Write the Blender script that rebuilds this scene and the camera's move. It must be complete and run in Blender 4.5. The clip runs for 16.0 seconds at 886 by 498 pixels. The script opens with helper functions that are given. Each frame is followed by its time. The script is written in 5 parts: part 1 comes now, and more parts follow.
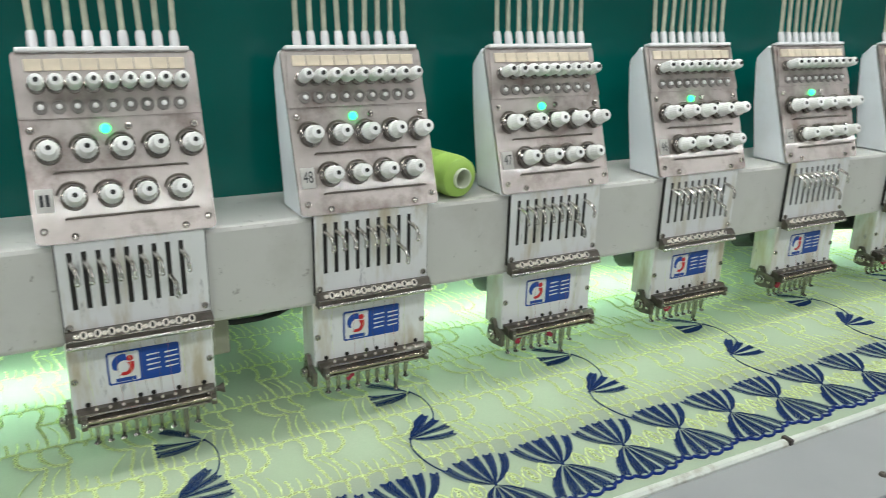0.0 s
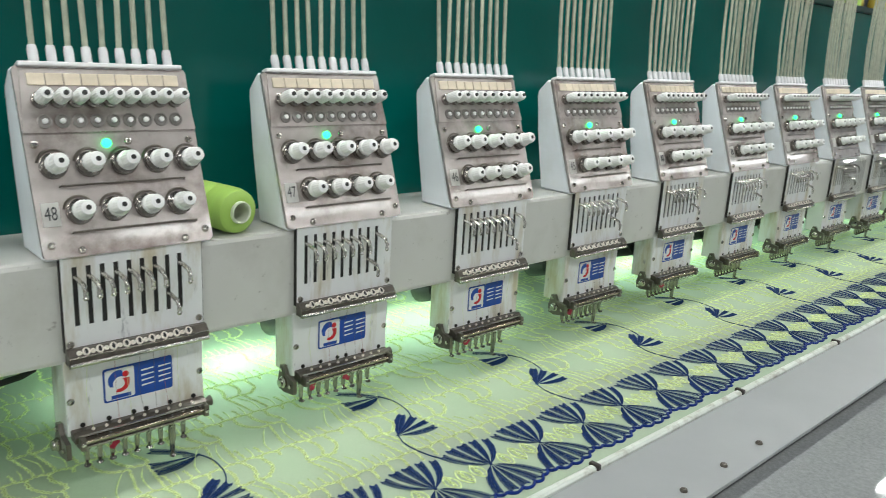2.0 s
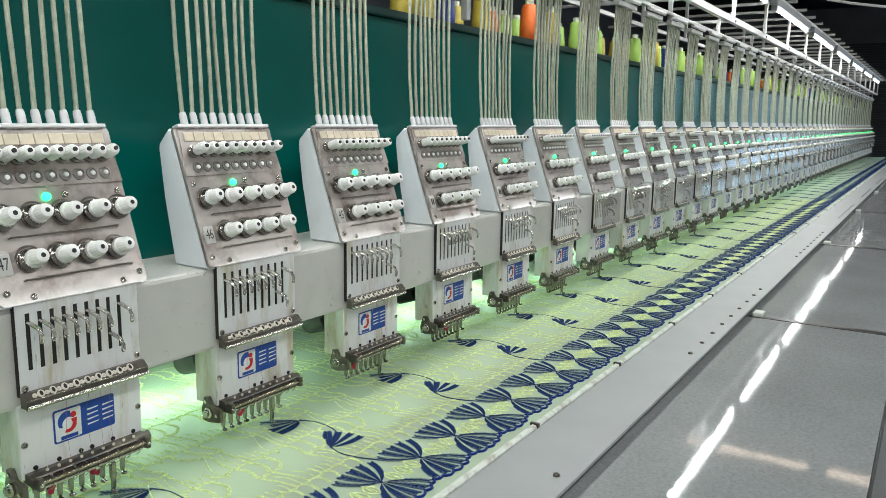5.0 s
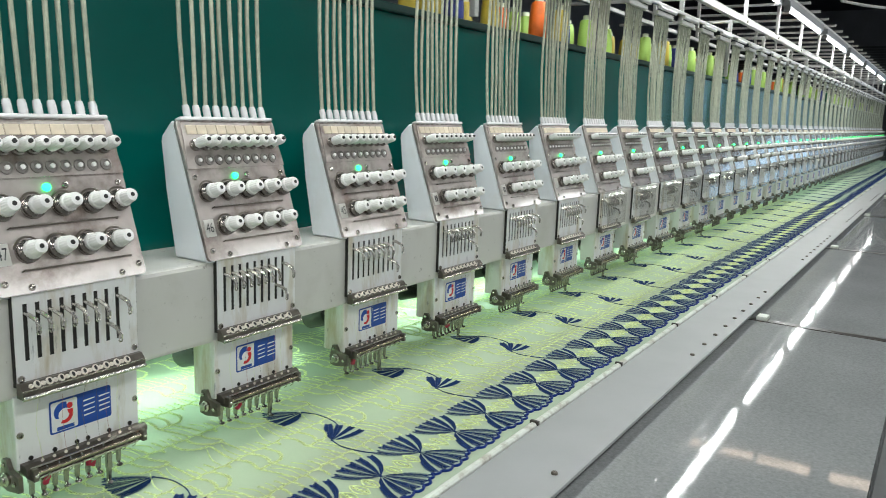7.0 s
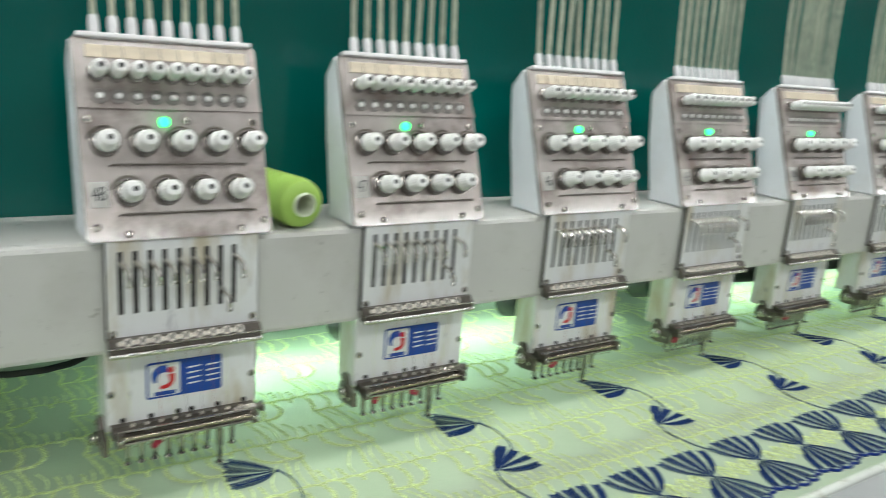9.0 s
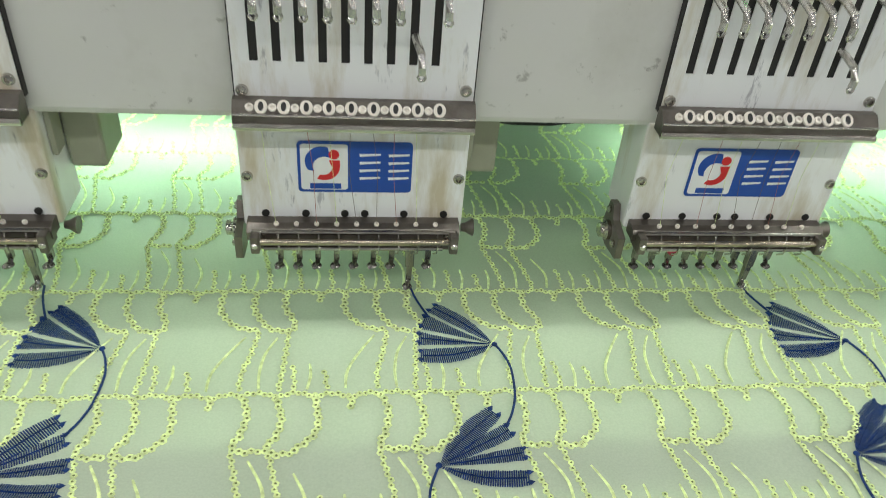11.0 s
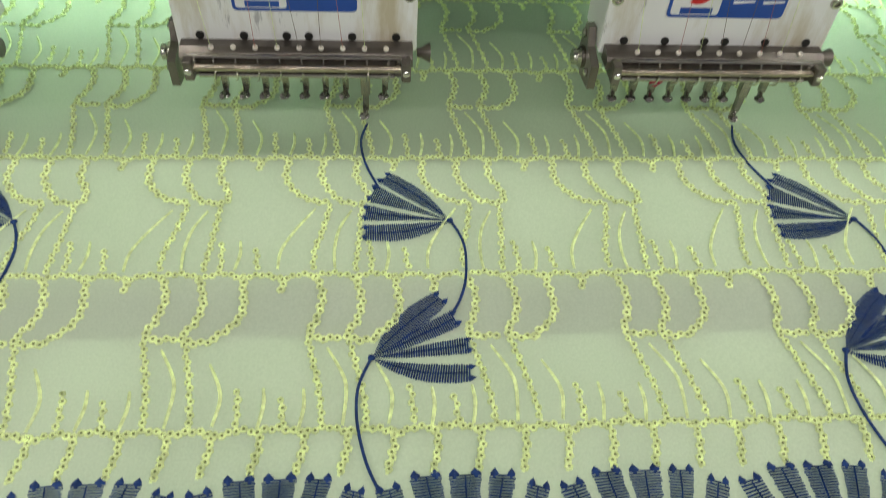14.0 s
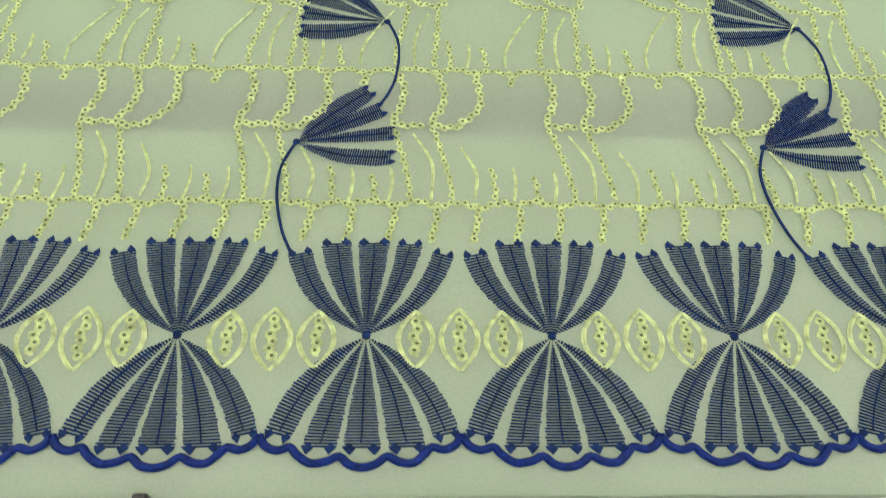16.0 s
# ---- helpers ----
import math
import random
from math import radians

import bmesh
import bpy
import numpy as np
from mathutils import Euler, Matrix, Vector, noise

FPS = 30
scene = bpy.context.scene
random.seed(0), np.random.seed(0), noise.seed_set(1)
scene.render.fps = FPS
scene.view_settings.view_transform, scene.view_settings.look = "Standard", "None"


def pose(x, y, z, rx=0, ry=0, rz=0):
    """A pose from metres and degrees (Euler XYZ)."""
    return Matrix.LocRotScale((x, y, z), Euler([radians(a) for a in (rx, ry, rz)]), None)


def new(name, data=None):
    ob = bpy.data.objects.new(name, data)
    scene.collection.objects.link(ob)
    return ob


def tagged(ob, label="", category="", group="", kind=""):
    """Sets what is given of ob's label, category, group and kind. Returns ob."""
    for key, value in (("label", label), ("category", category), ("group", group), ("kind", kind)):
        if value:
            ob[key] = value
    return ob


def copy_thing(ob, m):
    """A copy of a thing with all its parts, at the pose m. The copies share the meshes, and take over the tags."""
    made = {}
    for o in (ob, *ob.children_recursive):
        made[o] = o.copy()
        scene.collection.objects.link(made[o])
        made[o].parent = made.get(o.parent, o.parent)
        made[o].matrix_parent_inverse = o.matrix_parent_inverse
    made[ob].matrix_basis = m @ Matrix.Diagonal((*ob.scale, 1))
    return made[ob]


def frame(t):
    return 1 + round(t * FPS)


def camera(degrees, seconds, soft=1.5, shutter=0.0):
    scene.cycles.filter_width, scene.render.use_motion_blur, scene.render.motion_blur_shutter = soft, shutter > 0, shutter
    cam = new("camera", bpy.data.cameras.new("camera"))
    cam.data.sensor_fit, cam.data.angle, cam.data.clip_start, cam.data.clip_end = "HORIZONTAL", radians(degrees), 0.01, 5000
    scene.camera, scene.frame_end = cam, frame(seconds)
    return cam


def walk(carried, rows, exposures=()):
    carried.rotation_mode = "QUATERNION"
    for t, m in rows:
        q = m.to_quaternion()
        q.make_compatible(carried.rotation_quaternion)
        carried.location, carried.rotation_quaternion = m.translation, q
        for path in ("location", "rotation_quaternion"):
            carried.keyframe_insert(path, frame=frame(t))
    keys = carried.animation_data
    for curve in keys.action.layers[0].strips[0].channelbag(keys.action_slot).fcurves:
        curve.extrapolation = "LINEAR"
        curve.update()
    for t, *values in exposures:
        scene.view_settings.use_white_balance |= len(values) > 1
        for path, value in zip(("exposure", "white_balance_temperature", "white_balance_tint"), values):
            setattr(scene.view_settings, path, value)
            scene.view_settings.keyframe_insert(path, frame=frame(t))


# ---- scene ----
# ================= camera and its path =================
# Plan: the machine runs along X, the operator side is -Y; head k stands at x = k * PITCH.
# Heights in the plan are above the cloth; the cloth lies ZF above the floor.
PITCH = 0.275
ZF = 0.80
PATH = [
    (0.0, -0.0780, -0.8749, 0.5164, -27.934, -18.104, -1.357),
    (0.5, -0.0562, -0.8691, 0.5040, -32.412, -17.203, -1.351),
    (1.0, -0.0444, -0.8529, 0.4961, -36.643, -16.368, -1.965),
    (1.5, -0.0351, -0.8399, 0.4959, -39.616, -15.577, -2.970),
    (2.0, -0.0232, -0.8387, 0.4888, -42.229, -14.316, -2.992),
    (2.5, -0.0087, -0.8406, 0.4845, -45.272, -13.075, -2.001),
    (3.0, 0.0005, -0.8336, 0.4854, -48.441, -12.283, -1.760),
    (3.5, 0.0163, -0.8381, 0.4825, -51.069, -11.482, -1.402),
    (4.0, 0.0311, -0.8505, 0.4666, -53.640, -9.970, -0.602),
    (4.5, 0.0444, -0.8512, 0.4700, -56.020, -9.759, -0.694),
    (4.7, 0.0464, -0.8429, 0.4714, -57.439, -9.592, -0.726),
    (6.8, 0.0551, -0.8514, 0.4703, -57.309, -9.616, -1.568),
    (7.0, 0.0570, -0.8477, 0.4759, -56.850, -10.003, -2.001),
    (7.5, 0.0580, -0.8409, 0.4698, -54.638, -10.130, -2.512),
    (8.0, 0.0708, -0.8288, 0.4659, -49.994, -10.790, -3.491),
    (8.5, 0.0921, -0.8115, 0.4581, -42.776, -11.908, -4.163),
    (9.0, 0.0733, -0.7925, 0.4604, -32.989, -13.971, -4.288),
    (9.5, 0.0288, -0.7450, 0.4525, -21.028, -17.838, -5.115),
    (10.0, -0.0152, -0.6484, 0.4254, -10.871, -24.136, -4.986),
    (10.2, -0.0302, -0.6015, 0.4162, -9.182, -27.269, -5.020),
    (12.3, 0.0655, -0.4495, 0.3728, -2.871, -43.272, -2.154),
    (12.5, 0.0655, -0.4486, 0.3740, -3.130, -43.677, -2.257),
    (13.0, 0.0673, -0.4543, 0.3796, -3.341, -43.502, -2.112),
    (13.5, 0.0667, -0.4647, 0.3769, -3.216, -44.023, -2.183),
    (14.0, 0.0584, -0.4688, 0.3625, -2.896, -48.085, -2.749),
    (14.5, 0.0676, -0.4673, 0.3475, -2.147, -52.118, -2.563),
    (15.0, 0.0880, -0.4826, 0.3467, -1.703, -54.325, -2.311),
    (15.5, 0.1112, -0.4996, 0.3464, -1.252, -55.199, -2.035),
    (16.0, 0.1267, -0.5219, 0.3392, -0.827, -56.018, -2.017),
]
cam = camera(59.73, 16.0, soft=0.75, shutter=0.4)
walk(cam, [(t, pose(x, y, z + ZF, 90 + p, r, w)) for t, x, y, z, w, p, r in PATH],
     exposures=[(0.0, 0.08, 6350, 5), (7.5, 0.06, 6350, 5), (8.5, 0.10, 6350, 5), (10.0, 0.17, 6350, 5), (12.5, 0.0, 6800, 11), (14.0, -0.06, 6800, 11), (16.0, -0.14, 6800, 11)])

# drift of the embroidery frame with the cloth: seconds, x, y
CLOTH = [
    (0.0, -0.0298, 0.0148),
    (0.5, -0.0290, 0.0137),
    (1.0, -0.0233, 0.0157),
    (1.5, -0.0197, 0.0151),
    (2.0, -0.0201, 0.0102),
    (2.5, -0.0205, 0.0051),
    (3.0, -0.0163, 0.0105),
    (3.5, -0.0136, 0.0079),
    (4.0, -0.0161, 0.0046),
    (4.5, -0.0136, 0.0016),
    (4.7, -0.0130, -0.0024),
    (6.8, 0.0004, -0.0007),
    (7.0, -0.0000, -0.0000),
    (7.5, -0.0042, -0.0082),
    (8.0, -0.0040, -0.0139),
    (8.5, 0.0048, -0.0152),
    (9.0, 0.0050, -0.0204),
    (9.5, 0.0076, -0.0270),
    (10.0, 0.0093, -0.0297),
    (10.2, 0.0107, -0.0320),
    (12.3, 0.0138, -0.0581),
    (12.5, 0.0122, -0.0603),
    (13.0, 0.0121, -0.0667),
    (13.5, 0.0111, -0.0731),
    (14.0, 0.0087, -0.0794),
    (14.5, 0.0121, -0.0772),
    (15.0, 0.0150, -0.0752),
    (15.5, 0.0172, -0.0737),
    (16.0, 0.0186, -0.0731),
]

# ================= world and light =================
world = bpy.data.worlds.new("hall_air")
scene.world = world
world.use_nodes = True
world.node_tree.nodes["Background"].inputs[0].default_value = (0.75, 0.85, 1.0, 1)
world.node_tree.nodes["Background"].inputs[1].default_value = 0.15


def area(name, loc, size_x, size_y, watts, colour, rx=0.0):
    d = bpy.data.lights.new(name, "AREA")
    d.shape, d.size, d.size_y, d.energy, d.color = "RECTANGLE", size_x, size_y, watts, colour
    ob = new(name, d)
    ob.matrix_world = pose(*loc, rx, 0, 0)
    return ob


# tubes on the machine's rack, unseen tubes assumed over the aisle, tubes below the beam
RACK_X = [-2.01 + 1.43 * k for k in range(11)]
RACK_Y, RACK_Z = -0.045, 1.075
# x = -8.2 and -5.4 are added to brighten the heads' left sides
AISLE = [(x, y) for y in (-1.75, -4.2) for x in (-8.2, -5.4, -2.6, 0.2, 3.0, 5.8, 8.6, 11.4)]
UNDER_X = [-0.41 + 1.1 * k for k in range(14)]
for x in RACK_X[:8]:
    area("rack_light", (x, RACK_Y, ZF + RACK_Z - 0.03), 1.18, 0.010, 4.7, (0.97, 0.99, 0.97))
for x, y in AISLE:
    area("aisle_light", (x, y, 2.93), 2.4, 0.12, 20.5, (0.97, 0.99, 0.98))
for x in UNDER_X[:8]:
    area("beam_light", (x, 0.205, ZF + 0.074), 0.80, 0.012, 1.45, (0.70, 1.0, 0.77))


# ================= materials =================
def node_mat(name, base, rough=0.5, metal=0.0, vary=0.06, scale=20.0, bump=0.05, bump_scale=200.0, rand=0.0,
             emit=None, emit_strength=0.0, stain=None, stain_amount=0.0, stain_scale=6.0, coat=0.0, spec=0.5, stretch=(1, 1, 1), ink=None):
    m = bpy.data.materials.new(name)
    m.use_nodes = True
    nt = m.node_tree
    N, L = nt.nodes, nt.links
    b = N["Principled BSDF"]
    b.inputs["Roughness"].default_value = rough
    b.inputs["Metallic"].default_value = metal
    b.inputs["Coat Weight"].default_value = coat
    b.inputs["Specular IOR Level"].default_value = spec
    tc = N.new("ShaderNodeTexCoord")
    mp = N.new("ShaderNodeMapping")
    mp.inputs["Scale"].default_value = stretch
    L.new(tc.outputs["Object"], mp.inputs["Vector"])
    n1 = N.new("ShaderNodeTexNoise")
    n1.inputs["Scale"].default_value = scale
    n1.inputs["Detail"].default_value = 6
    L.new(mp.outputs[0], n1.inputs["Vector"])
    ramp = N.new("ShaderNodeMapRange")
    ramp.inputs["From Min"].default_value, ramp.inputs["From Max"].default_value = 0.3, 0.7
    ramp.inputs["To Min"].default_value, ramp.inputs["To Max"].default_value = 1 - vary * 2, 1 + vary
    L.new(n1.outputs["Fac"], ramp.inputs["Value"])
    mul = N.new("ShaderNodeMix")
    mul.data_type, mul.blend_type = "RGBA", "MULTIPLY"
    mul.inputs["Factor"].default_value = 1
    mul.inputs["A"].default_value = (*base, 1)
    L.new(ramp.outputs[0], mul.inputs["B"])
    out = mul.outputs["Result"]
    if stain:
        n2 = N.new("ShaderNodeTexNoise")
        n2.inputs["Scale"].default_value = stain_scale
        n2.inputs["Detail"].default_value = 8
        n2.inputs["Roughness"].default_value = 0.65
        oi = N.new("ShaderNodeObjectInfo")
        add = N.new("ShaderNodeVectorMath")
        add.operation = "ADD"
        L.new(mp.outputs[0], add.inputs[0])
        L.new(oi.outputs["Location"], add.inputs[1])
        L.new(add.outputs[0], n2.inputs["Vector"])
        r2 = N.new("ShaderNodeMapRange")
        r2.inputs["From Min"].default_value, r2.inputs["From Max"].default_value = 0.50, 0.68
        r2.inputs["To Min"].default_value, r2.inputs["To Max"].default_value = 0, stain_amount
        L.new(n2.outputs["Fac"], r2.inputs["Value"])
        mx = N.new("ShaderNodeMix")
        mx.data_type = "RGBA"
        L.new(r2.outputs[0], mx.inputs["Factor"])
        L.new(out, mx.inputs["A"])
        mx.inputs["B"].default_value = (*stain, 1)
        out = mx.outputs["Result"]
    if ink:
        n6 = N.new("ShaderNodeTexNoise")
        n6.inputs["Scale"].default_value, n6.inputs["Detail"].default_value, n6.inputs["Roughness"].default_value = 70, 5, 0.7
        L.new(add.outputs[0], n6.inputs["Vector"])
        r6 = N.new("ShaderNodeMapRange")
        r6.inputs["From Min"].default_value, r6.inputs["From Max"].default_value = 0.63, 0.69
        r6.inputs["To Max"].default_value = 0.5
        L.new(n6.outputs["Fac"], r6.inputs["Value"])
        mk = N.new("ShaderNodeMix")
        mk.data_type = "RGBA"
        L.new(r6.outputs[0], mk.inputs["Factor"])
        L.new(out, mk.inputs["A"])
        mk.inputs["B"].default_value = (*ink, 1)
        out = mk.outputs["Result"]
    if rand:
        oi = N.new("ShaderNodeObjectInfo")
        rr = N.new("ShaderNodeMapRange")
        rr.inputs["To Min"].default_value, rr.inputs["To Max"].default_value = 1 - rand, 1 + rand
        L.new(oi.outputs["Random"], rr.inputs["Value"])
        m2 = N.new("ShaderNodeMix")
        m2.data_type, m2.blend_type = "RGBA", "MULTIPLY"
        m2.inputs["Factor"].default_value = 1
        L.new(out, m2.inputs["A"])
        L.new(rr.outputs[0], m2.inputs["B"])
        out = m2.outputs["Result"]
    L.new(out, b.inputs["Base Color"])
    if bump:
        n3 = N.new("ShaderNodeTexNoise")
        n3.inputs["Scale"].default_value = bump_scale
        n3.inputs["Detail"].default_value = 3
        L.new(mp.outputs[0], n3.inputs["Vector"])
        bp = N.new("ShaderNodeBump")
        bp.inputs["Strength"].default_value = bump
        bp.inputs["Distance"].default_value = 0.001
        L.new(n3.outputs["Fac"], bp.inputs["Height"])
        L.new(bp.outputs[0], b.inputs["Normal"])
    if emit:
        b.inputs["Emission Color"].default_value = (*emit, 1)
        b.inputs["Emission Strength"].default_value = emit_strength
    return m


MAT = dict(
    plate=node_mat("grimy_silver_plate", (0.58, 0.515, 0.49), 0.24, 0.5, 0.09, 30, 0.05, 300, stain=(0.19, 0.135, 0.11), stain_amount=0.9, stain_scale=13, coat=0.35),
    shell=node_mat("white_plastic_shell", (0.89, 0.91, 0.94), 0.35, 0, 0.02, 8, 0.03, 150, stain=(0.6, 0.57, 0.5), stain_amount=0.25, stain_scale=9),
    white=node_mat("white_enamel", (0.83, 0.825, 0.825), 0.33, 0, 0.03, 12, 0.03, 150, stain=(0.50, 0.42, 0.27), stain_amount=0.85, stain_scale=26, stretch=(1, 1, 0.22), ink=(0.10, 0.09, 0.13)),
    beam=node_mat("grey_white_beam_paint", (0.645, 0.63, 0.60), 0.36, 0, 0.03, 5, 0.04, 260, stain=(0.42, 0.40, 0.35), stain_amount=0.5, stain_scale=5, ink=(0.17, 0.15, 0.12)),
    knob=node_mat("white_knob_plastic", (0.87, 0.855, 0.84), 0.4, 0, 0.03, 60, 0.05, 400, rand=0.04),
    # colour of the black plugs; elsewhere it paints the shade inside holes
    cap_dark=node_mat("black_plug_and_hole_shade", (0.012, 0.011, 0.01), 0.6, 0, 0.02, 50, 0),
    steel=node_mat("bright_steel", (0.55, 0.52, 0.48), 0.22, 1.0, 0.08, 40, 0.05, 200, stain=(0.2, 0.16, 0.12), stain_amount=0.5, stain_scale=50),
    dark_steel=node_mat("oily_dark_steel", (0.16, 0.14, 0.12), 0.28, 0.65, 0.1, 60, 0.08, 300, stain=(0.06, 0.05, 0.04), stain_amount=0.6, stain_scale=60),
    grime=node_mat("tarnished_collar", (0.34, 0.31, 0.285), 0.2, 0.9, 0.12, 90, 0.08, 300),
    lever=node_mat("worn_nickel_lever", (0.64, 0.61, 0.57), 0.22, 0.85, 0.08, 60, 0.05, 200),
    brass=node_mat("yellowed_steel_rail", (0.46, 0.39, 0.31), 0.24, 1.0, 0.08, 60, 0.05, 200, stain=(0.2, 0.15, 0.1), stain_amount=0.5, stain_scale=60),
    # near-black that stands for the shade inside the slots
    slot=node_mat("slot_shade_black", (0.02, 0.018, 0.017), 0.7, 0, 0.02, 50, 0),
    ceramic=node_mat("ceramic_eyelet", (0.80, 0.74, 0.66), 0.25, 0, 0.03, 80, 0),
    pad=node_mat("yellowed_felt_pad", (0.64, 0.55, 0.43), 0.8, 0, 0.08, 60, 0.2, 400, rand=0.1),
    clear=node_mat("cloudy_clear_disc", (0.30, 0.275, 0.26), 0.18, 0.3, 0.05, 80, 0, rand=0.12),
    led=node_mat("green_led", (0.05, 0.8, 0.35), 0.3, 0, 0, 10, 0, emit=(0.035, 1.0, 0.13), emit_strength=6.0),
    blue=node_mat("blue_print", (0.012, 0.07, 0.36), 0.4, 0, 0.05, 60, 0),
    red=node_mat("red_print", (0.62, 0.02, 0.025), 0.4, 0, 0.05, 60, 0),
    print_white=node_mat("white_print", (0.80, 0.80, 0.80), 0.4, 0, 0.03, 60, 0),
    ink=node_mat("black_ink", (0.03, 0.03, 0.035), 0.5, 0, 0.05, 80, 0),
    label=node_mat("number_label", (0.62, 0.60, 0.57), 0.35, 0.1, 0.06, 60, 0),
    green=node_mat("teal_green_paint", (0.002, 0.132, 0.112), 0.2, 0, 0.10, 3, 0.03, 40, spec=0.45),
    dark_green=node_mat("dark_green_edge", (0.004, 0.05, 0.042), 0.35, 0, 0.08, 8, 0.02, 60),
    tube=node_mat("milky_thread_tube", (0.47, 0.49, 0.38), 0.35, 0, 0.12, 90, 0.05, 300, rand=0.10),
    collar=node_mat("grey_white_collar", (0.70, 0.69, 0.70), 0.4, 0, 0.04, 80, 0),
    motor=node_mat("black_motor", (0.018, 0.02, 0.02), 0.45, 0.1, 0.1, 60, 0.1, 200),
    bracket=node_mat("khaki_bracket_paint", (0.34, 0.34, 0.26), 0.5, 0, 0.06, 30, 0.05, 200),
    strip=node_mat("grey_frame_strip", (0.36, 0.365, 0.37), 0.42, 0.1, 0.03, 9, 0.04, 220, stain=(0.36, 0.36, 0.36), stain_amount=0.3, stain_scale=4),
    rail=node_mat("off_white_clamp_rail", (0.70, 0.72, 0.66), 0.45, 0, 0.05, 30, 0.05, 200, stain=(0.36, 0.32, 0.26), stain_amount=0.8, stain_scale=34),
    navy=node_mat("navy_thread", (0.013, 0.040, 0.150), 0.55, 0, 0.25, 260, 0.1, 900, spec=0.18),
    cord=node_mat("royal_blue_cord", (0.006, 0.028, 0.20), 0.55, 0, 0.25, 300, 0.1, 900, spec=0.2),
    lime=node_mat("lime_thread", (0.74, 0.84, 0.40), 0.36, 0, 0.2, 200, 0.05, 700, spec=0.7),
    spool_lime=node_mat("lime_spool_thread", (0.42, 0.64, 0.13), 0.5, 0, 0.10, 30, 0.3, 900, stretch=(0.2, 1, 0.2)),
    spool_orange=node_mat("orange_spool_thread", (0.85, 0.17, 0.02), 0.5, 0, 0.1, 30, 0.3, 900),
    spool_blue=node_mat("navy_spool_thread", (0.015, 0.03, 0.20), 0.5, 0, 0.1, 30, 0.3, 900),
    spool_yellow=node_mat("ochre_spool_thread", (0.55, 0.42, 0.05), 0.5, 0, 0.1, 30, 0.3, 900),
    spool_dark=node_mat("bottle_green_spool_thread", (0.01, 0.13, 0.08), 0.5, 0, 0.1, 30, 0.3, 900),
    core=node_mat("pale_spool_core", (0.70, 0.74, 0.58), 0.45, 0, 0.04, 30, 0),
    rack=node_mat("white_rack_paint", (0.66, 0.65, 0.64), 0.4, 0, 0.05, 10, 0.03, 150, stain=(0.4, 0.38, 0.34), stain_amount=0.4, stain_scale=8),
    lamp=node_mat("lit_tube", (0.9, 0.9, 0.9), 0.3, 0, 0, 10, 0, emit=(1.0, 0.98, 0.95), emit_strength=14.0),
    warm_panel=node_mat("warm_lit_panel", (0.9, 0.85, 0.8), 0.4, 0, 0, 10, 0, emit=(1.0, 0.74, 0.56), emit_strength=3.2),
    seam_brown=node_mat("dark_brown_profile", (0.045, 0.036, 0.032), 0.3, 0, 0.1, 30, 0.03, 150),
    beam_tube=node_mat("dim_lit_tube", (0.9, 0.9, 0.9), 0.3, 0, 0, 10, 0, emit=(0.70, 1.0, 0.80), emit_strength=4.5),
    lamp_body=node_mat("lamp_housing", (0.30, 0.30, 0.32), 0.45, 0.2, 0.05, 20, 0),
    bed=node_mat("pale_bed_plate", (0.62, 0.66, 0.56), 0.5, 0, 0.03, 10, 0.02, 150),
    rear_bed=node_mat("green_bed_paint", (0.05, 0.17, 0.10), 0.5, 0, 0.05, 10, 0.02, 150),
    bed_gap=node_mat("grey_bed_channel", (0.12, 0.12, 0.11), 0.55, 0, 0.04, 10, 0.02, 150),
    floor=node_mat("grey_hall_floor", (0.22, 0.22, 0.22), 0.4, 0, 0.08, 3, 0.05, 60, stain=(0.12, 0.12, 0.12), stain_amount=0.5, stain_scale=2),
    wall=node_mat("dark_hall_wall", (0.16, 0.17, 0.20), 0.6, 0, 0.08, 3, 0.05, 60),
    pale_wall=node_mat("pale_hall_wall", (0.55, 0.54, 0.52), 0.7, 0, 0.05, 3, 0.05, 60),
    shutter=node_mat("grey_shutter", (0.07, 0.075, 0.085), 0.5, 0.3, 0.06, 8, 0),
    ceiling=node_mat("navy_ceiling", (0.012, 0.013, 0.022), 0.6, 0, 0.1, 2, 0.05, 20),
    sky=node_mat("window_sky", (0.1, 0.3, 0.6), 0.5, 0, 0, 10, 0, emit=(0.55, 0.78, 1.0), emit_strength=2.0),
    hole=node_mat("punched_hole", (0.16, 0.20, 0.07), 0.8, 0, 0.1, 100, 0),
    loose_red=node_mat("dusty_red_thread", (0.40, 0.13, 0.10), 0.6, 0, 0.1, 100, 0),
    loose_brown=node_mat("brown_thread", (0.14, 0.10, 0.07), 0.6, 0, 0.1, 100, 0),
    redwool=node_mat("crimson_thread", (0.42, 0.01, 0.05), 0.6, 0, 0.2, 100, 0.2, 500),
)


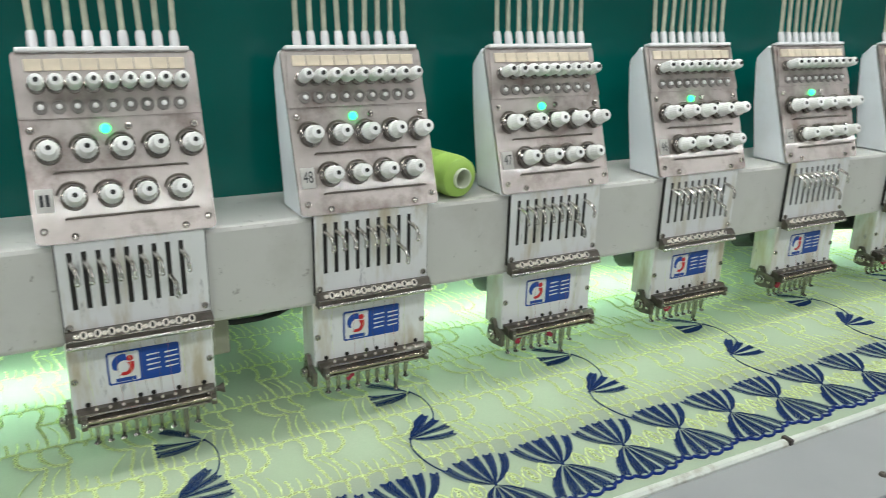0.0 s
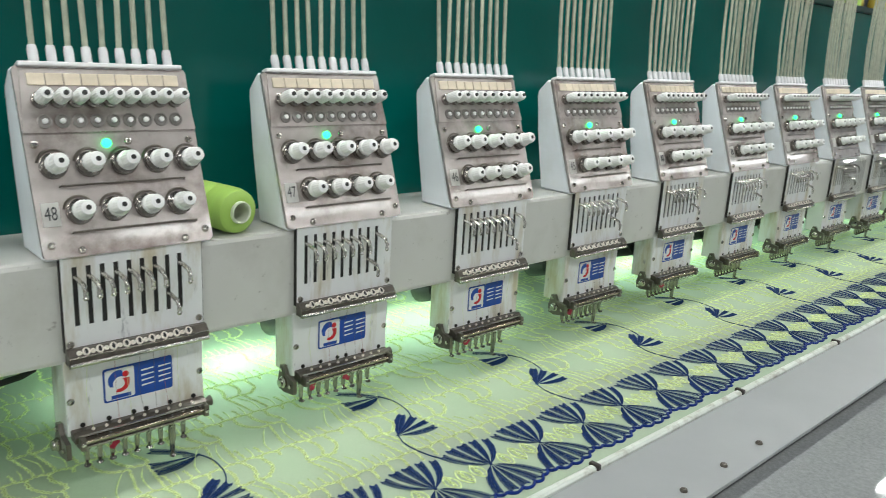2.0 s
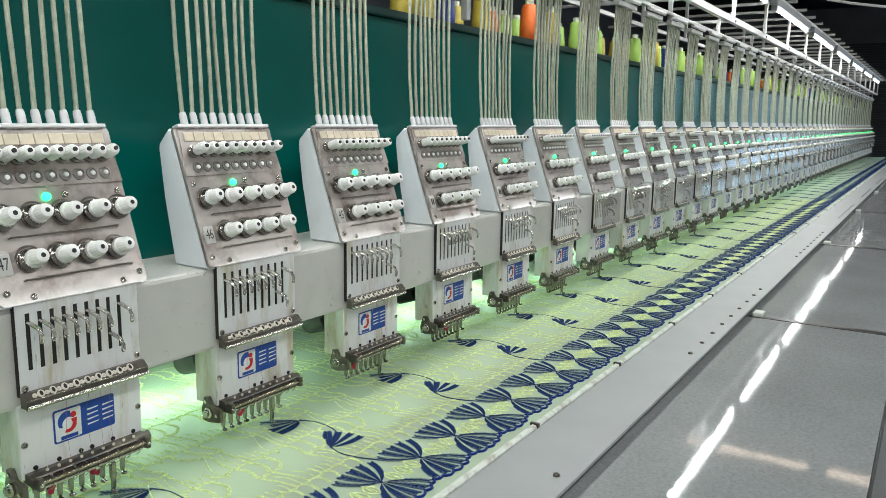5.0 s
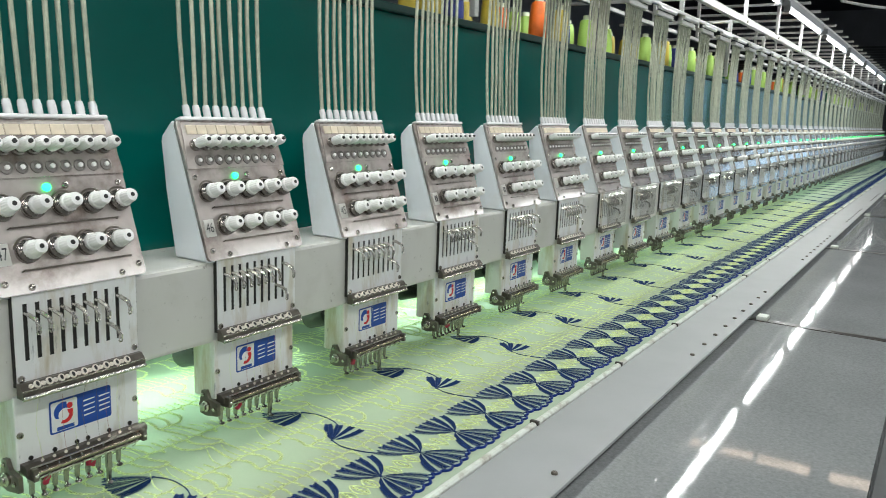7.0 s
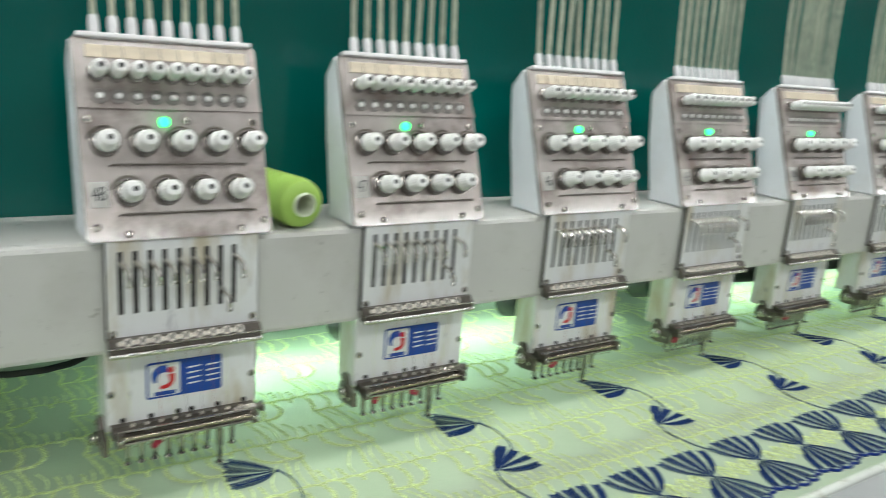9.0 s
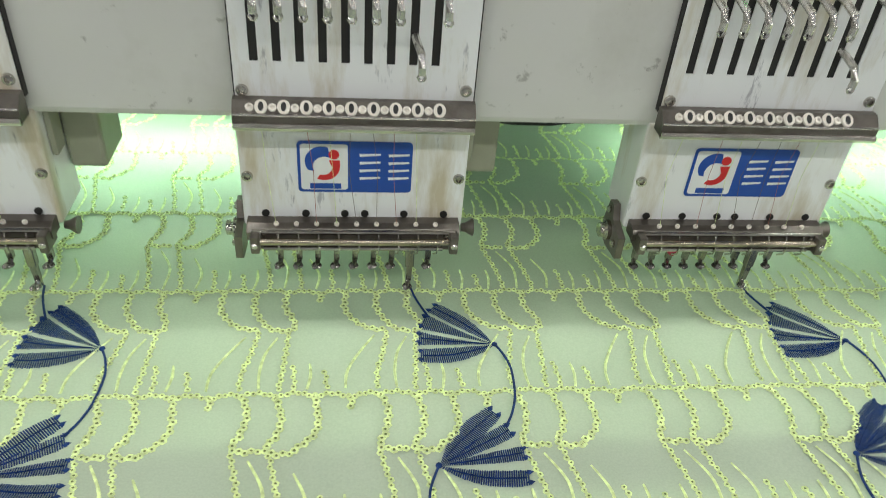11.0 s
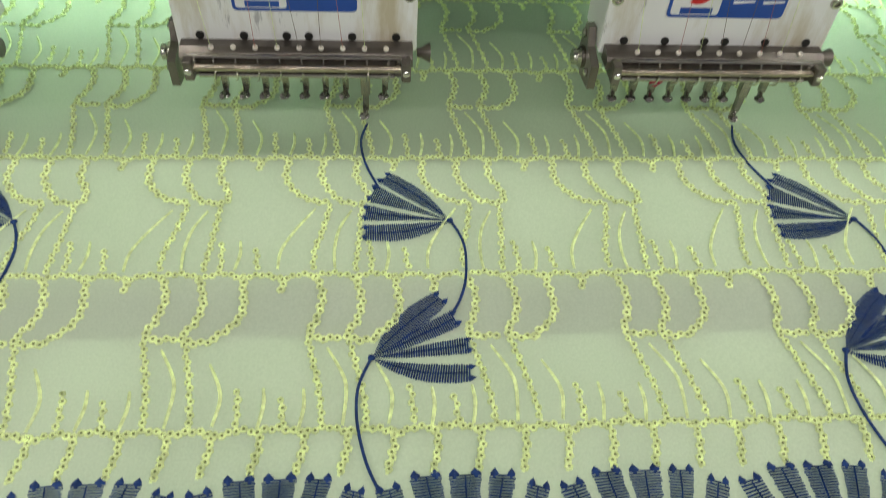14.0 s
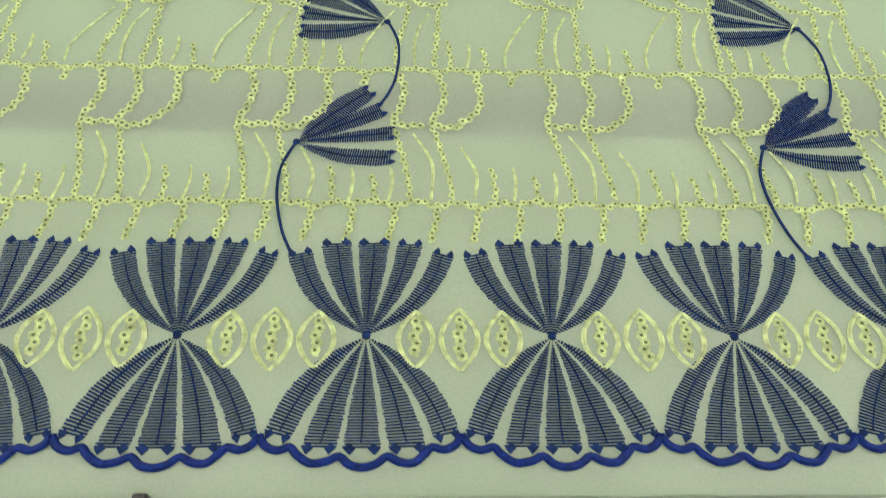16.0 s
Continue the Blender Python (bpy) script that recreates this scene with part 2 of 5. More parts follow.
def table_material():
    m = node_mat("speckled_grey_laminate", (0.33, 0.335, 0.34), 0.1, 0, 0.05, 4, 0.0, spec=0.5)
    nt = m.node_tree
    N, L = nt.nodes, nt.links
    b = N["Principled BSDF"]
    tc = N.new("ShaderNodeTexCoord")
    n = N.new("ShaderNodeTexNoise")
    n.inputs["Scale"].default_value, n.inputs["Detail"].default_value, n.inputs["Roughness"].default_value = 160, 8, 0.8
    L.new(tc.outputs["Object"], n.inputs["Vector"])
    r = N.new("ShaderNodeMapRange")
    r.inputs["From Min"].default_value, r.inputs["From Max"].default_value = 0.35, 0.65
    r.inputs["To Min"].default_value, r.inputs["To Max"].default_value = 0.78, 1.16
    L.new(n.outputs["Fac"], r.inputs["Value"])
    old = b.inputs["Base Color"].links[0].from_socket
    x = N.new("ShaderNodeMix")
    x.data_type, x.blend_type = "RGBA", "MULTIPLY"
    x.inputs["Factor"].default_value = 1
    L.new(old, x.inputs["A"])
    L.new(r.outputs[0], x.inputs["B"])
    L.new(x.outputs["Result"], b.inputs["Base Color"])
    n4 = N.new("ShaderNodeTexNoise")
    n4.inputs["Scale"].default_value = 7
    L.new(tc.outputs["Object"], n4.inputs["Vector"])
    r4 = N.new("ShaderNodeMapRange")
    r4.inputs["To Min"].default_value, r4.inputs["To Max"].default_value = 0.025, 0.06
    L.new(n4.outputs["Fac"], r4.inputs["Value"])
    L.new(r4.outputs[0], b.inputs["Roughness"])
    bp = N.new("ShaderNodeBump")
    bp.inputs["Strength"].default_value, bp.inputs["Distance"].default_value = 0.05, 0.002
    n5 = N.new("ShaderNodeTexNoise")
    n5.inputs["Scale"].default_value = 30
    L.new(tc.outputs["Object"], n5.inputs["Vector"])
    L.new(n5.outputs["Fac"], bp.inputs["Height"])
    L.new(bp.outputs[0], b.inputs["Normal"])
    return m


def cloth_material():
    """Sheer pale green net: part see-through, part thread, with a fine weave."""
    m = bpy.data.materials.new("sheer_green_net")
    m.use_nodes = True
    N, L = m.node_tree.nodes, m.node_tree.links
    b = N["Principled BSDF"]
    b.inputs["Roughness"].default_value = 0.45
    b.inputs["Sheen Weight"].default_value = 1.0
    b.inputs["Sheen Roughness"].default_value = 0.45
    b.inputs["Sheen Tint"].default_value = (0.86, 1.0, 0.88, 1)
    tc = N.new("ShaderNodeTexCoord")
    n = N.new("ShaderNodeTexNoise")
    n.inputs["Scale"].default_value, n.inputs["Detail"].default_value = 5, 4
    L.new(tc.outputs["Object"], n.inputs["Vector"])
    cr = N.new("ShaderNodeValToRGB")
    cr.color_ramp.elements[0].position, cr.color_ramp.elements[1].position = 0.3, 0.7
    cr.color_ramp.elements[0].color = (0.63, 0.725, 0.545, 1)
    cr.color_ramp.elements[1].color = (0.72, 0.81, 0.63, 1)
    L.new(n.outputs["Fac"], cr.inputs[0])
    fine = N.new("ShaderNodeTexNoise")
    fine.inputs["Scale"].default_value, fine.inputs["Detail"].default_value = 700, 2
    L.new(tc.outputs["Object"], fine.inputs["Vector"])
    fr = N.new("ShaderNodeMapRange")
    fr.inputs["From Min"].default_value, fr.inputs["From Max"].default_value = 0.3, 0.7
    fr.inputs["To Min"].default_value, fr.inputs["To Max"].default_value = 0.94, 1.05
    L.new(fine.outputs["Fac"], fr.inputs["Value"])
    x = N.new("ShaderNodeMix")
    x.data_type, x.blend_type = "RGBA", "MULTIPLY"
    x.inputs["Factor"].default_value = 1
    L.new(cr.outputs[0], x.inputs["A"])
    L.new(fr.outputs[0], x.inputs["B"])
    L.new(x.outputs["Result"], b.inputs["Base Color"])
    tl = N.new("ShaderNodeBsdfTranslucent")
    L.new(x.outputs["Result"], tl.inputs["Color"])
    tr = N.new("ShaderNodeBsdfTransparent")
    tr.inputs["Color"].default_value = (0.86, 1.0, 0.80, 1)
    m1 = N.new("ShaderNodeMixShader")
    m1.inputs[0].default_value = 0.15
    L.new(b.outputs[0], m1.inputs[1])
    L.new(tl.outputs[0], m1.inputs[2])
    m2 = N.new("ShaderNodeMixShader")
    m2.inputs[0].default_value = 0.37
    L.new(m1.outputs[0], m2.inputs[1])
    L.new(tr.outputs[0], m2.inputs[2])
    bp = N.new("ShaderNodeBump")
    bp.inputs["Strength"].default_value, bp.inputs["Distance"].default_value = 0.15, 0.0005
    L.new(fine.outputs["Fac"], bp.inputs["Height"])
    L.new(bp.outputs[0], b.inputs["Normal"])
    L.new(m2.outputs[0], N["Material Output"].inputs[0])
    return m


def sheet_material():
    m = bpy.data.materials.new("clear_plastic_sheet")
    m.use_nodes = True
    N, L = m.node_tree.nodes, m.node_tree.links
    tr, gl, mx = N.new("ShaderNodeBsdfTransparent"), N.new("ShaderNodeBsdfGlossy"), N.new("ShaderNodeMixShader")
    tr.inputs["Color"].default_value = (0.94, 0.94, 0.93, 1)
    gl.inputs["Roughness"].default_value = 0.08
    fr = N.new("ShaderNodeFresnel")
    fr.inputs["IOR"].default_value = 1.6
    half = N.new("ShaderNodeMath")
    half.operation = "MULTIPLY"
    half.inputs[1].default_value = 0.28
    L.new(fr.outputs[0], half.inputs[0])
    L.new(half.outputs[0], mx.inputs[0])
    L.new(tr.outputs[0], mx.inputs[1])
    L.new(gl.outputs[0], mx.inputs[2])
    L.new(mx.outputs[0], N["Material Output"].inputs[0])
    return m


MAT["sheet"] = sheet_material()
MAT["table"] = table_material()
MAT["cloth"] = cloth_material()


# ================= mesh helpers =================
class Shape:
    """Collects vertices and faces; made into one mesh object at the end."""

    def __init__(self, mat=None):
        self.v, self.f, self.m, self.round = [], [], mat or Matrix(), []

    def put(self, verts, faces, m=None, soft=False):
        k = len(self.v)
        mm = self.m @ m if m is not None else self.m
        self.v += [tuple(mm @ Vector(p)) for p in verts]
        self.f += [tuple(i + k for i in f) for f in faces]
        self.round += [soft] * len(faces)
        return self

    def box(self, x0, x1, y0, y1, z0, z1, c=0.0, m=None):
        """A box with chamfered edges of width c."""
        if c <= 0:
            v = [(x, y, z) for x in (x0, x1) for y in (y0, y1) for z in (z0, z1)]
            return self.put(v, [(0, 1, 3, 2), (4, 6, 7, 5), (0, 4, 5, 1), (2, 3, 7, 6), (0, 2, 6, 4), (1, 5, 7, 3)], m)
        bm = bmesh.new()
        bmesh.ops.create_cube(bm, size=1)
        for p in bm.verts:
            p.co = Vector(((x0 + x1) / 2 + p.co.x * (x1 - x0), (y0 + y1) / 2 + p.co.y * (y1 - y0), (z0 + z1) / 2 + p.co.z * (z1 - z0)))
        bmesh.ops.bevel(bm, geom=bm.edges[:], offset=c, segments=2, affect="EDGES", profile=0.5)
        return self.take(bm, m)

    def take(self, bm, m=None):
        bm.verts.index_update()
        v = [p.co.copy() for p in bm.verts]
        f = [[p.index for p in q.verts] for q in bm.faces]
        bm.free()
        return self.put(v, f, m)

    def lathe(self, profile, seg=16, m=None, ribs=0.0, caps=True):
        """Turned about local Z; profile of (radius, z), closed by caps."""
        v, f, n = [], [], len(profile)
        for r, z in profile:
            for a in range(seg):
                q = r * (1 - ribs * (a % 2))
                v.append((q * math.cos(2 * math.pi * a / seg), q * math.sin(2 * math.pi * a / seg), z))
        for i in range(n - 1):
            for a in range(seg):
                b = (a + 1) % seg
                f.append((i * seg + a, i * seg + b, (i + 1) * seg + b, (i + 1) * seg + a))
        if caps:
            f.append(tuple(range(seg))[::-1])
            f.append(tuple((n - 1) * seg + a for a in range(seg)))
        return self.put(v, f, m, True)

    def tube(self, pts, r, seg=8, m=None):
        pts = [Vector(p) for p in pts]
        v, f = [], []
        for i, p in enumerate(pts):
            d = (pts[min(i + 1, len(pts) - 1)] - pts[max(i - 1, 0)]).normalized()
            side = d.cross(Vector((0, 0, 1)) if abs(d.z) < 0.9 else Vector((1, 0, 0))).normalized()
            up = side.cross(d)
            for a in range(seg):
                v.append(p + r * (math.cos(2 * math.pi * a / seg) * side + math.sin(2 * math.pi * a / seg) * up))
        for i in range(len(pts) - 1):
            for a in range(seg):
                b = (a + 1) % seg
                f.append((i * seg + a, i * seg + b, (i + 1) * seg + b, (i + 1) * seg + a))
        f.append(tuple(range(seg))[::-1])
        f.append(tuple((len(pts) - 1) * seg + a for a in range(seg)))
        return self.put(v, f, m, True)

    def prism(self, poly, h0, h1, m=None):
        """A polygon in local XY between heights h0 and h1."""
        n = len(poly)
        v = [(x, y, h0) for x, y in poly] + [(x, y, h1) for x, y in poly]
        f = [tuple(range(n))[::-1], tuple(range(n, 2 * n))]
        f += [(i, (i + 1) % n, n + (i + 1) % n, n + i) for i in range(n)]
        return self.put(v, f, m)

    def mesh(self, name, mat, smooth=True):
        me = bpy.data.meshes.new(name)
        me.from_pydata(self.v, [], self.f)
        me.materials.append(MAT[mat])
        if smooth:
            me.set_sharp_from_angle(angle=radians(38))
            me.polygons.foreach_set("use_smooth", self.round if len(self.round) == len(self.f) else [True] * len(self.f))
        me.update()
        return me


def part(name, shape, mat, parent=None, label="", smooth=True):
    data = shape.mesh(name, mat, smooth) if isinstance(shape, Shape) else shape
    ob = new(name, data)
    if parent is not None:
        ob.parent = parent
    if label:
        ob["label"] = label
    return ob


def thing(name, label, category, loc=(0, 0, 0), group="", kind=""):
    ob = new(name)
    ob.empty_display_size = 0.05
    ob.location = loc
    return tagged(ob, label, category, group, kind)


def solid(name, shape, mat, label, category, kind="", group="", loc=(0, 0, ZF)):
    ob = part(name, shape, mat)
    ob.location = loc
    return tagged(ob, label, category, group, kind)


def rounded(w, h, r, cx=0.0, cy=0.0, n=5):
    out = []
    for sx, sy, a0 in ((1, 1, 0), (-1, 1, 90), (-1, -1, 180), (1, -1, 270)):
        for i in range(n + 1):
            a = radians(a0 + 90 * i / n)
            out.append((cx + sx * (w / 2 - r) + r * math.cos(a), cy + sy * (h / 2 - r) + r * math.sin(a)))
    return out


# ================= hall =================
def hall():
    x0, x1, y0, y1, zc = -10.0, 16.5, -6.5, 4.0, 3.4
    solid("floor", Shape().box(x0, x1, y0, y1, -0.2, 0), "floor", "grey worn hall floor", "floor", "structure", loc=(0, 0, 0))
    solid("ceiling", Shape().box(x0, x1, y0, y1, zc, zc + 0.2), "ceiling", "dark navy hall ceiling", "ceiling", "structure", loc=(0, 0, 0))
    solid("wall_north", Shape().box(x0, x1, y1, y1 + 0.2, -0.2, zc), "wall", "dark wall behind the machines", "wall", "structure", loc=(0, 0, 0))
    solid("wall_south", Shape().box(x0, x1, y0 - 0.2, y0, -0.2, zc), "pale_wall", "pale plain hall wall", "wall", "structure", loc=(0, 0, 0))
    solid("wall_west", Shape().box(x0 - 0.2, x0, y0, y1, -0.2, zc), "pale_wall", "pale plain end wall", "wall", "structure", loc=(0, 0, 0))
    s = Shape()
    # end wall with a window opening
    wy0, wy1, wz0, wz1 = -3.4, -1.4, 0.7, 2.4
    s.box(x1, x1 + 0.2, y0, wy0, -0.2, zc).box(x1, x1 + 0.2, wy1, y1, -0.2, zc)
    s.box(x1, x1 + 0.2, wy0, wy1, -0.2, wz0).box(x1, x1 + 0.2, wy0, wy1, wz1, zc)
    solid("wall_east", s, "wall", "dark end wall with a bright window", "wall", "structure", loc=(0, 0, 0))
    solid("backdrop", Shape().box(x1 + 0.25, x1 + 0.27, wy0 - 0.3, wy1 + 0.3, wz0 - 0.3, wz1 + 0.3), "sky", "bright blue daylight outside the window", "sky", "structure", loc=(0, 0, 0))
    sh = thing("roller_shutter", "dark grey ribbed roller shutter on the end wall", "shutter", (x1, 0, 0), kind="structure")
    for k in range(60):
        me = bpy.data.meshes.get("shutter_slat") or Shape().box(-0.03, -0.002, -1.3, 3.9, 0.004, 0.044, 0.006).mesh("shutter_slat", "shutter")
        o = part("slat", me, "shutter", sh)
        o.location.z = 0.05 + 0.045 * k


def lamps():
    def tube_lamp(name, label, loc, length, group, glow="lamp"):
        t = thing(name, label, "tube lamp", loc, group)
        part("housing", Shape().box(-length / 2 - 0.03, length / 2 + 0.03, -0.02, 0.02, 0.012, 0.05, 0.004), "lamp_body", t)
        part("tube", Shape().tube([(-length / 2, 0, 0), (length / 2, 0, 0)], 0.008, 10), glow, t, "glowing white fluorescent tube")
        for s in (-1, 1):
            part("end_cap", Shape().box(s * length / 2 - 0.012, s * length / 2 + 0.012, -0.016, 0.016, -0.016, 0.014, 0.003), "lamp_body", t)
        return t
    a = tube_lamp("rack_lamp", "lit white fluorescent tube lamp on the thread rack", (RACK_X[0], RACK_Y, ZF + RACK_Z), 1.18, "tube lamps on the rack")
    for x in RACK_X[1:]:
        copy_thing(a, pose(x, RACK_Y, ZF + RACK_Z))
    b = tube_lamp("ceiling_lamp", "unseen white fluorescent tube lamp assumed over the aisle", (AISLE[0][0], AISLE[0][1], 2.98), 2.4, "tube lamps over the aisle")
    part("hanger", Shape().tube([(-0.9, 0, 0.05), (-0.9, 0, 0.42)], 0.004, 6), "lamp_body", b)
    part("hanger", Shape().tube([(0.9, 0, 0.05), (0.9, 0, 0.42)], 0.004, 6), "lamp_body", b)
    for x, y in AISLE[1:]:
        copy_thing(b, pose(x, y, 2.98))
    # wide warm lamps across the hall
    w = thing("panel_lamp", "lit warm white panel lamp hung across the hall", "panel lamp", (6.5, 0.27, 2.98), "warm panel lamps")
    part("housing", Shape().box(-0.08, 0.08, -0.53, 0.53, 0.012, 0.06, 0.004), "lamp_body", w)
    part("diffuser", Shape().box(-0.055, 0.055, -0.50, 0.50, -0.004, 0.0115, 0.003), "warm_panel", w, "glowing warm diffuser")
    for sy in (-0.4, 0.4):
        part("hanger", Shape().tube([(0, sy, 0.058), (0, sy, 0.42)], 0.004, 6), "lamp_body", w)
    for y in (-0.88, -2.03):
        copy_thing(w, pose(6.5, y, 2.98))
    c = tube_lamp("beam_lamp", "lit white tube lamp below the machine beam", (UNDER_X[0], 0.205, ZF + 0.092), 0.80, "tube lamps below the beam", "beam_tube")
    for sx in (-0.3, 0.3):
        part("hanger", Shape().box(sx - 0.01, sx + 0.01, -0.003, 0.003, 0.05, 0.10), "lamp_body", c)
    for x in UNDER_X[1:]:
        copy_thing(c, pose(x, 0.205, ZF + 0.092))


# ================= machine frame =================
MX0, MX1 = -1.6, 13.6


def machine():
    # long beam, in one rounded box section
    solid("machine_beam", Shape().box(MX0, MX1, -0.031, 0.108, 0.152, 0.266, 0.006), "beam", "long grey-white painted steel machine beam", "machine beam", group="machine frame")
    solid("lower_beam", Shape().box(MX0, MX1, 0.2, 0.30, 0.158, 0.30, 0.006), "beam", "grey painted rear steel beam", "machine beam", group="machine frame")
    p = solid("back_panel", Shape().box(MX0, MX1, 0.110, 0.122, 0.24, 0.668, 0.002), "green", "glossy teal green painted back panel of the machine", "panel", group="machine frame")
    part("top_edge", Shape().box(MX0, MX1, 0.095, 0.128, 0.668, 0.684, 0.003), "dark_green", p, "dark green folded edge")
    solid("thread_shelf", Shape().box(MX0, MX1, 0.129, 0.62, 0.662, 0.678, 0.003), "dark_green", "dark green shelf for thread spools", "shelf", group="machine frame")
    # bed below the cloth
    solid("rear_bed_plate", Shape().box(MX0, MX1, 0.072, 0.9, -0.03, -0.009), "rear_bed", "green painted rear machine bed below the cloth", "machine bed", group="machine frame")
    solid("bed_plate", Shape().box(MX0, MX1, -0.166, 0.07, -0.03, -0.007), "bed", "pale flat machine bed below the cloth", "machine bed", group="machine frame")
    solid("front_bed_plate", Shape().box(MX0, MX1, -0.440, -0.206, -0.03, -0.007), "bed", "pale front bed plate below the cloth", "machine bed", group="machine frame")
    solid("bed_channel", Shape().box(MX0, MX1, -0.204, -0.168, -0.04, -0.014, 0.001), "bed_gap", "grey channel between the bed plates", "machine bed", group="machine frame")
    solid("bed_apron", Shape().box(MX0, MX1, -0.43, -0.40, -0.70, -0.042, 0.004), "strip", "grey sheet apron below the bed", "panel", group="machine frame")
    # table boards in front
    seams = [-2.31, -0.83, 0.65, 2.13, 3.59, 5.07, 6.60, 8.1, 9.6, 11.1, 12.6]
    for i, (a, b) in enumerate(zip(seams, seams[1:])):
        t = thing("table_board", "glossy speckled grey laminate table board", "table board", (0, 0, ZF), "table boards before the machine")
        part("top", Shape().box(a + 0.006, b - 0.022, -0.812, -0.452, -0.045, -0.020), "table", t)
        part("edge_band", Shape().box(a + 0.009, b - 0.009, -0.816, -0.8125, -0.046, -0.021, 0.001), "motor", t, "black edge band")
        part("end_profile", Shape().box(b - 0.0215, b + 0.0055, -0.812, -0.452, -0.050, -0.0185, 0.001), "seam_brown", t, "dark brown end profile")
        part("corner_clip", Shape().box(b - 0.02, b + 0.02, -0.512, -0.486, -0.0195, -0.008, 0.003), "rail", t, "white plastic corner clip")
        for lx in (a + 0.2, b - 0.2):
            part("leg", Shape().box(lx - 0.02, lx + 0.02, -0.70, -0.66, -0.80, -0.045, 0.003), "strip", t)


def cloth_frame():
    """The sliding frame that carries the cloth: clamp rail and flat strip."""
    fr = thing("cloth_frame", "grey sliding embroidery frame with a white clamp rail", "embroidery frame", (0, 0, ZF))
    part("strip", Shape().box(MX0, MX1, -0.4800, -0.3645, -0.004, 0.0015, 0.001), "strip", fr, "flat grey painted frame strip")
    n = 0
    x = -1.48
    while x < MX1 - 0.4:
        part("clamp", Shape().prism([(-0.3640, 0.0000), (-0.3640, 0.0040), (-0.3615, 0.0065), (-0.3565, 0.0068), (-0.3530, 0.0045), (-0.3520, 0.0005)], x + 0.004, x + 0.363,
                                   Matrix(((0, 0, 1, 0), (1, 0, 0, 0), (0, 1, 0, 0), (0, 0, 0, 1)))), "rail", fr, "off-white plastic cloth clamp")
        part("clip", Shape().box(x - 0.004, x + 0.003, -0.3655, -0.3505, 0.0006, 0.0085, 0.0015), "seam_brown", fr, "small dark clip")
        x += 0.3685
        n += 1
    screw = Shape().lathe([(0.0048, 0), (0.0048, 0.0020), (0.0036, 0.0036), (0.001, 0.0038), (0.001, 0.0015)], 10).mesh("screw", "dark_steel")
    xs = [0.03, 0.124, 0.218, 0.773, 0.868, 0.963]
    for g in (1.63, 3.05, 4.46, 5.87, 7.3, 8.7):
        xs += [g + 0.0937 * k for k in range(9)]
    for x in xs:
        o = part("screw", screw, "dark_steel", fr, "dark screw head")
        o.location = (x, -0.4555, 0.0015)
    return fr


# ================= embroidery head =================
FACE = Matrix(((1, 0, 0, 0), (0, 0.326, -0.9454, -0.037), (0, 0.9454, 0.326, 0.270), (0, 0, 0, 1)))


def on_face(x, s, n=0.0):
    return FACE @ Matrix.Translation((x, s, n))


YZ = Matrix(((0, 0, 1, 0), (1, 0, 0, 0), (0, 1, 0, 0), (0, 0, 0, 1)))      # polygon in (y, z), swept along x
XZ = Matrix(((1, 0, 0, 0), (0, 0, -1, 0), (0, 1, 0, 0), (0, 0, 0, 1)))     # polygon in (x, z), towards -y
UP = Matrix.Translation((0, 0, 0.0035))
SLOT_X = [-0.0605 + 0.01381 * i for i in range(9)]
FOOT_X = [-0.0544 + 0.01381 * i for i in range(9)]


def shell_shape():
    s = Shape()
    prof = [(-0.0352, 0.2665), (0.0264, 0.4440), (0.0290, 0.4520), (0.0345, 0.4525), (0.0530, 0.4340), (0.0542, 0.4260), (0.0465, 0.36), (0.0290, 0.2665)]
    n = len(prof)
    inner = [(y + (0.010 - y) * 0.05, z + (0.36 - z) * 0.03) for y, z in prof]
    # side walls with a rounded shoulder, four rings across the width
    v = [(x, y, z) for x, ring in ((-0.0885, inner), (-0.0850, prof), (0.0860, prof), (0.0895, inner)) for y, z in ring]
    f = [tuple(range(n)), tuple(range(3 * n, 4 * n))[::-1]]
    f += [(r * n + i, (r + 1) * n + i, (r + 1) * n + (i + 1) % n, r * n + (i + 1) % n) for r in range(3) for i in range(n)]
    s.put(v, f)
    return s


def face_shapes():
    plate = Shape(FACE)
    plate.prism(rounded(0.178, 0.196, 0.006, 0.0005, 0.0965), -0.002, 0.003)
    upper = Shape(FACE).prism([(-0.0885, 0.125), (0.0895, 0.125), (0.0875, 0.150), (0.0865, 0.152), (0.0835, 0.190), (-0.0825, 0.190), (-0.0855, 0.152)], 0.0031, 0.0056)
    lip = Shape(FACE).box(-0.0835, 0.0845, 0.1925, 0.1975, -0.004, 0.0085, 0.0012)
    return plate, upper, lip


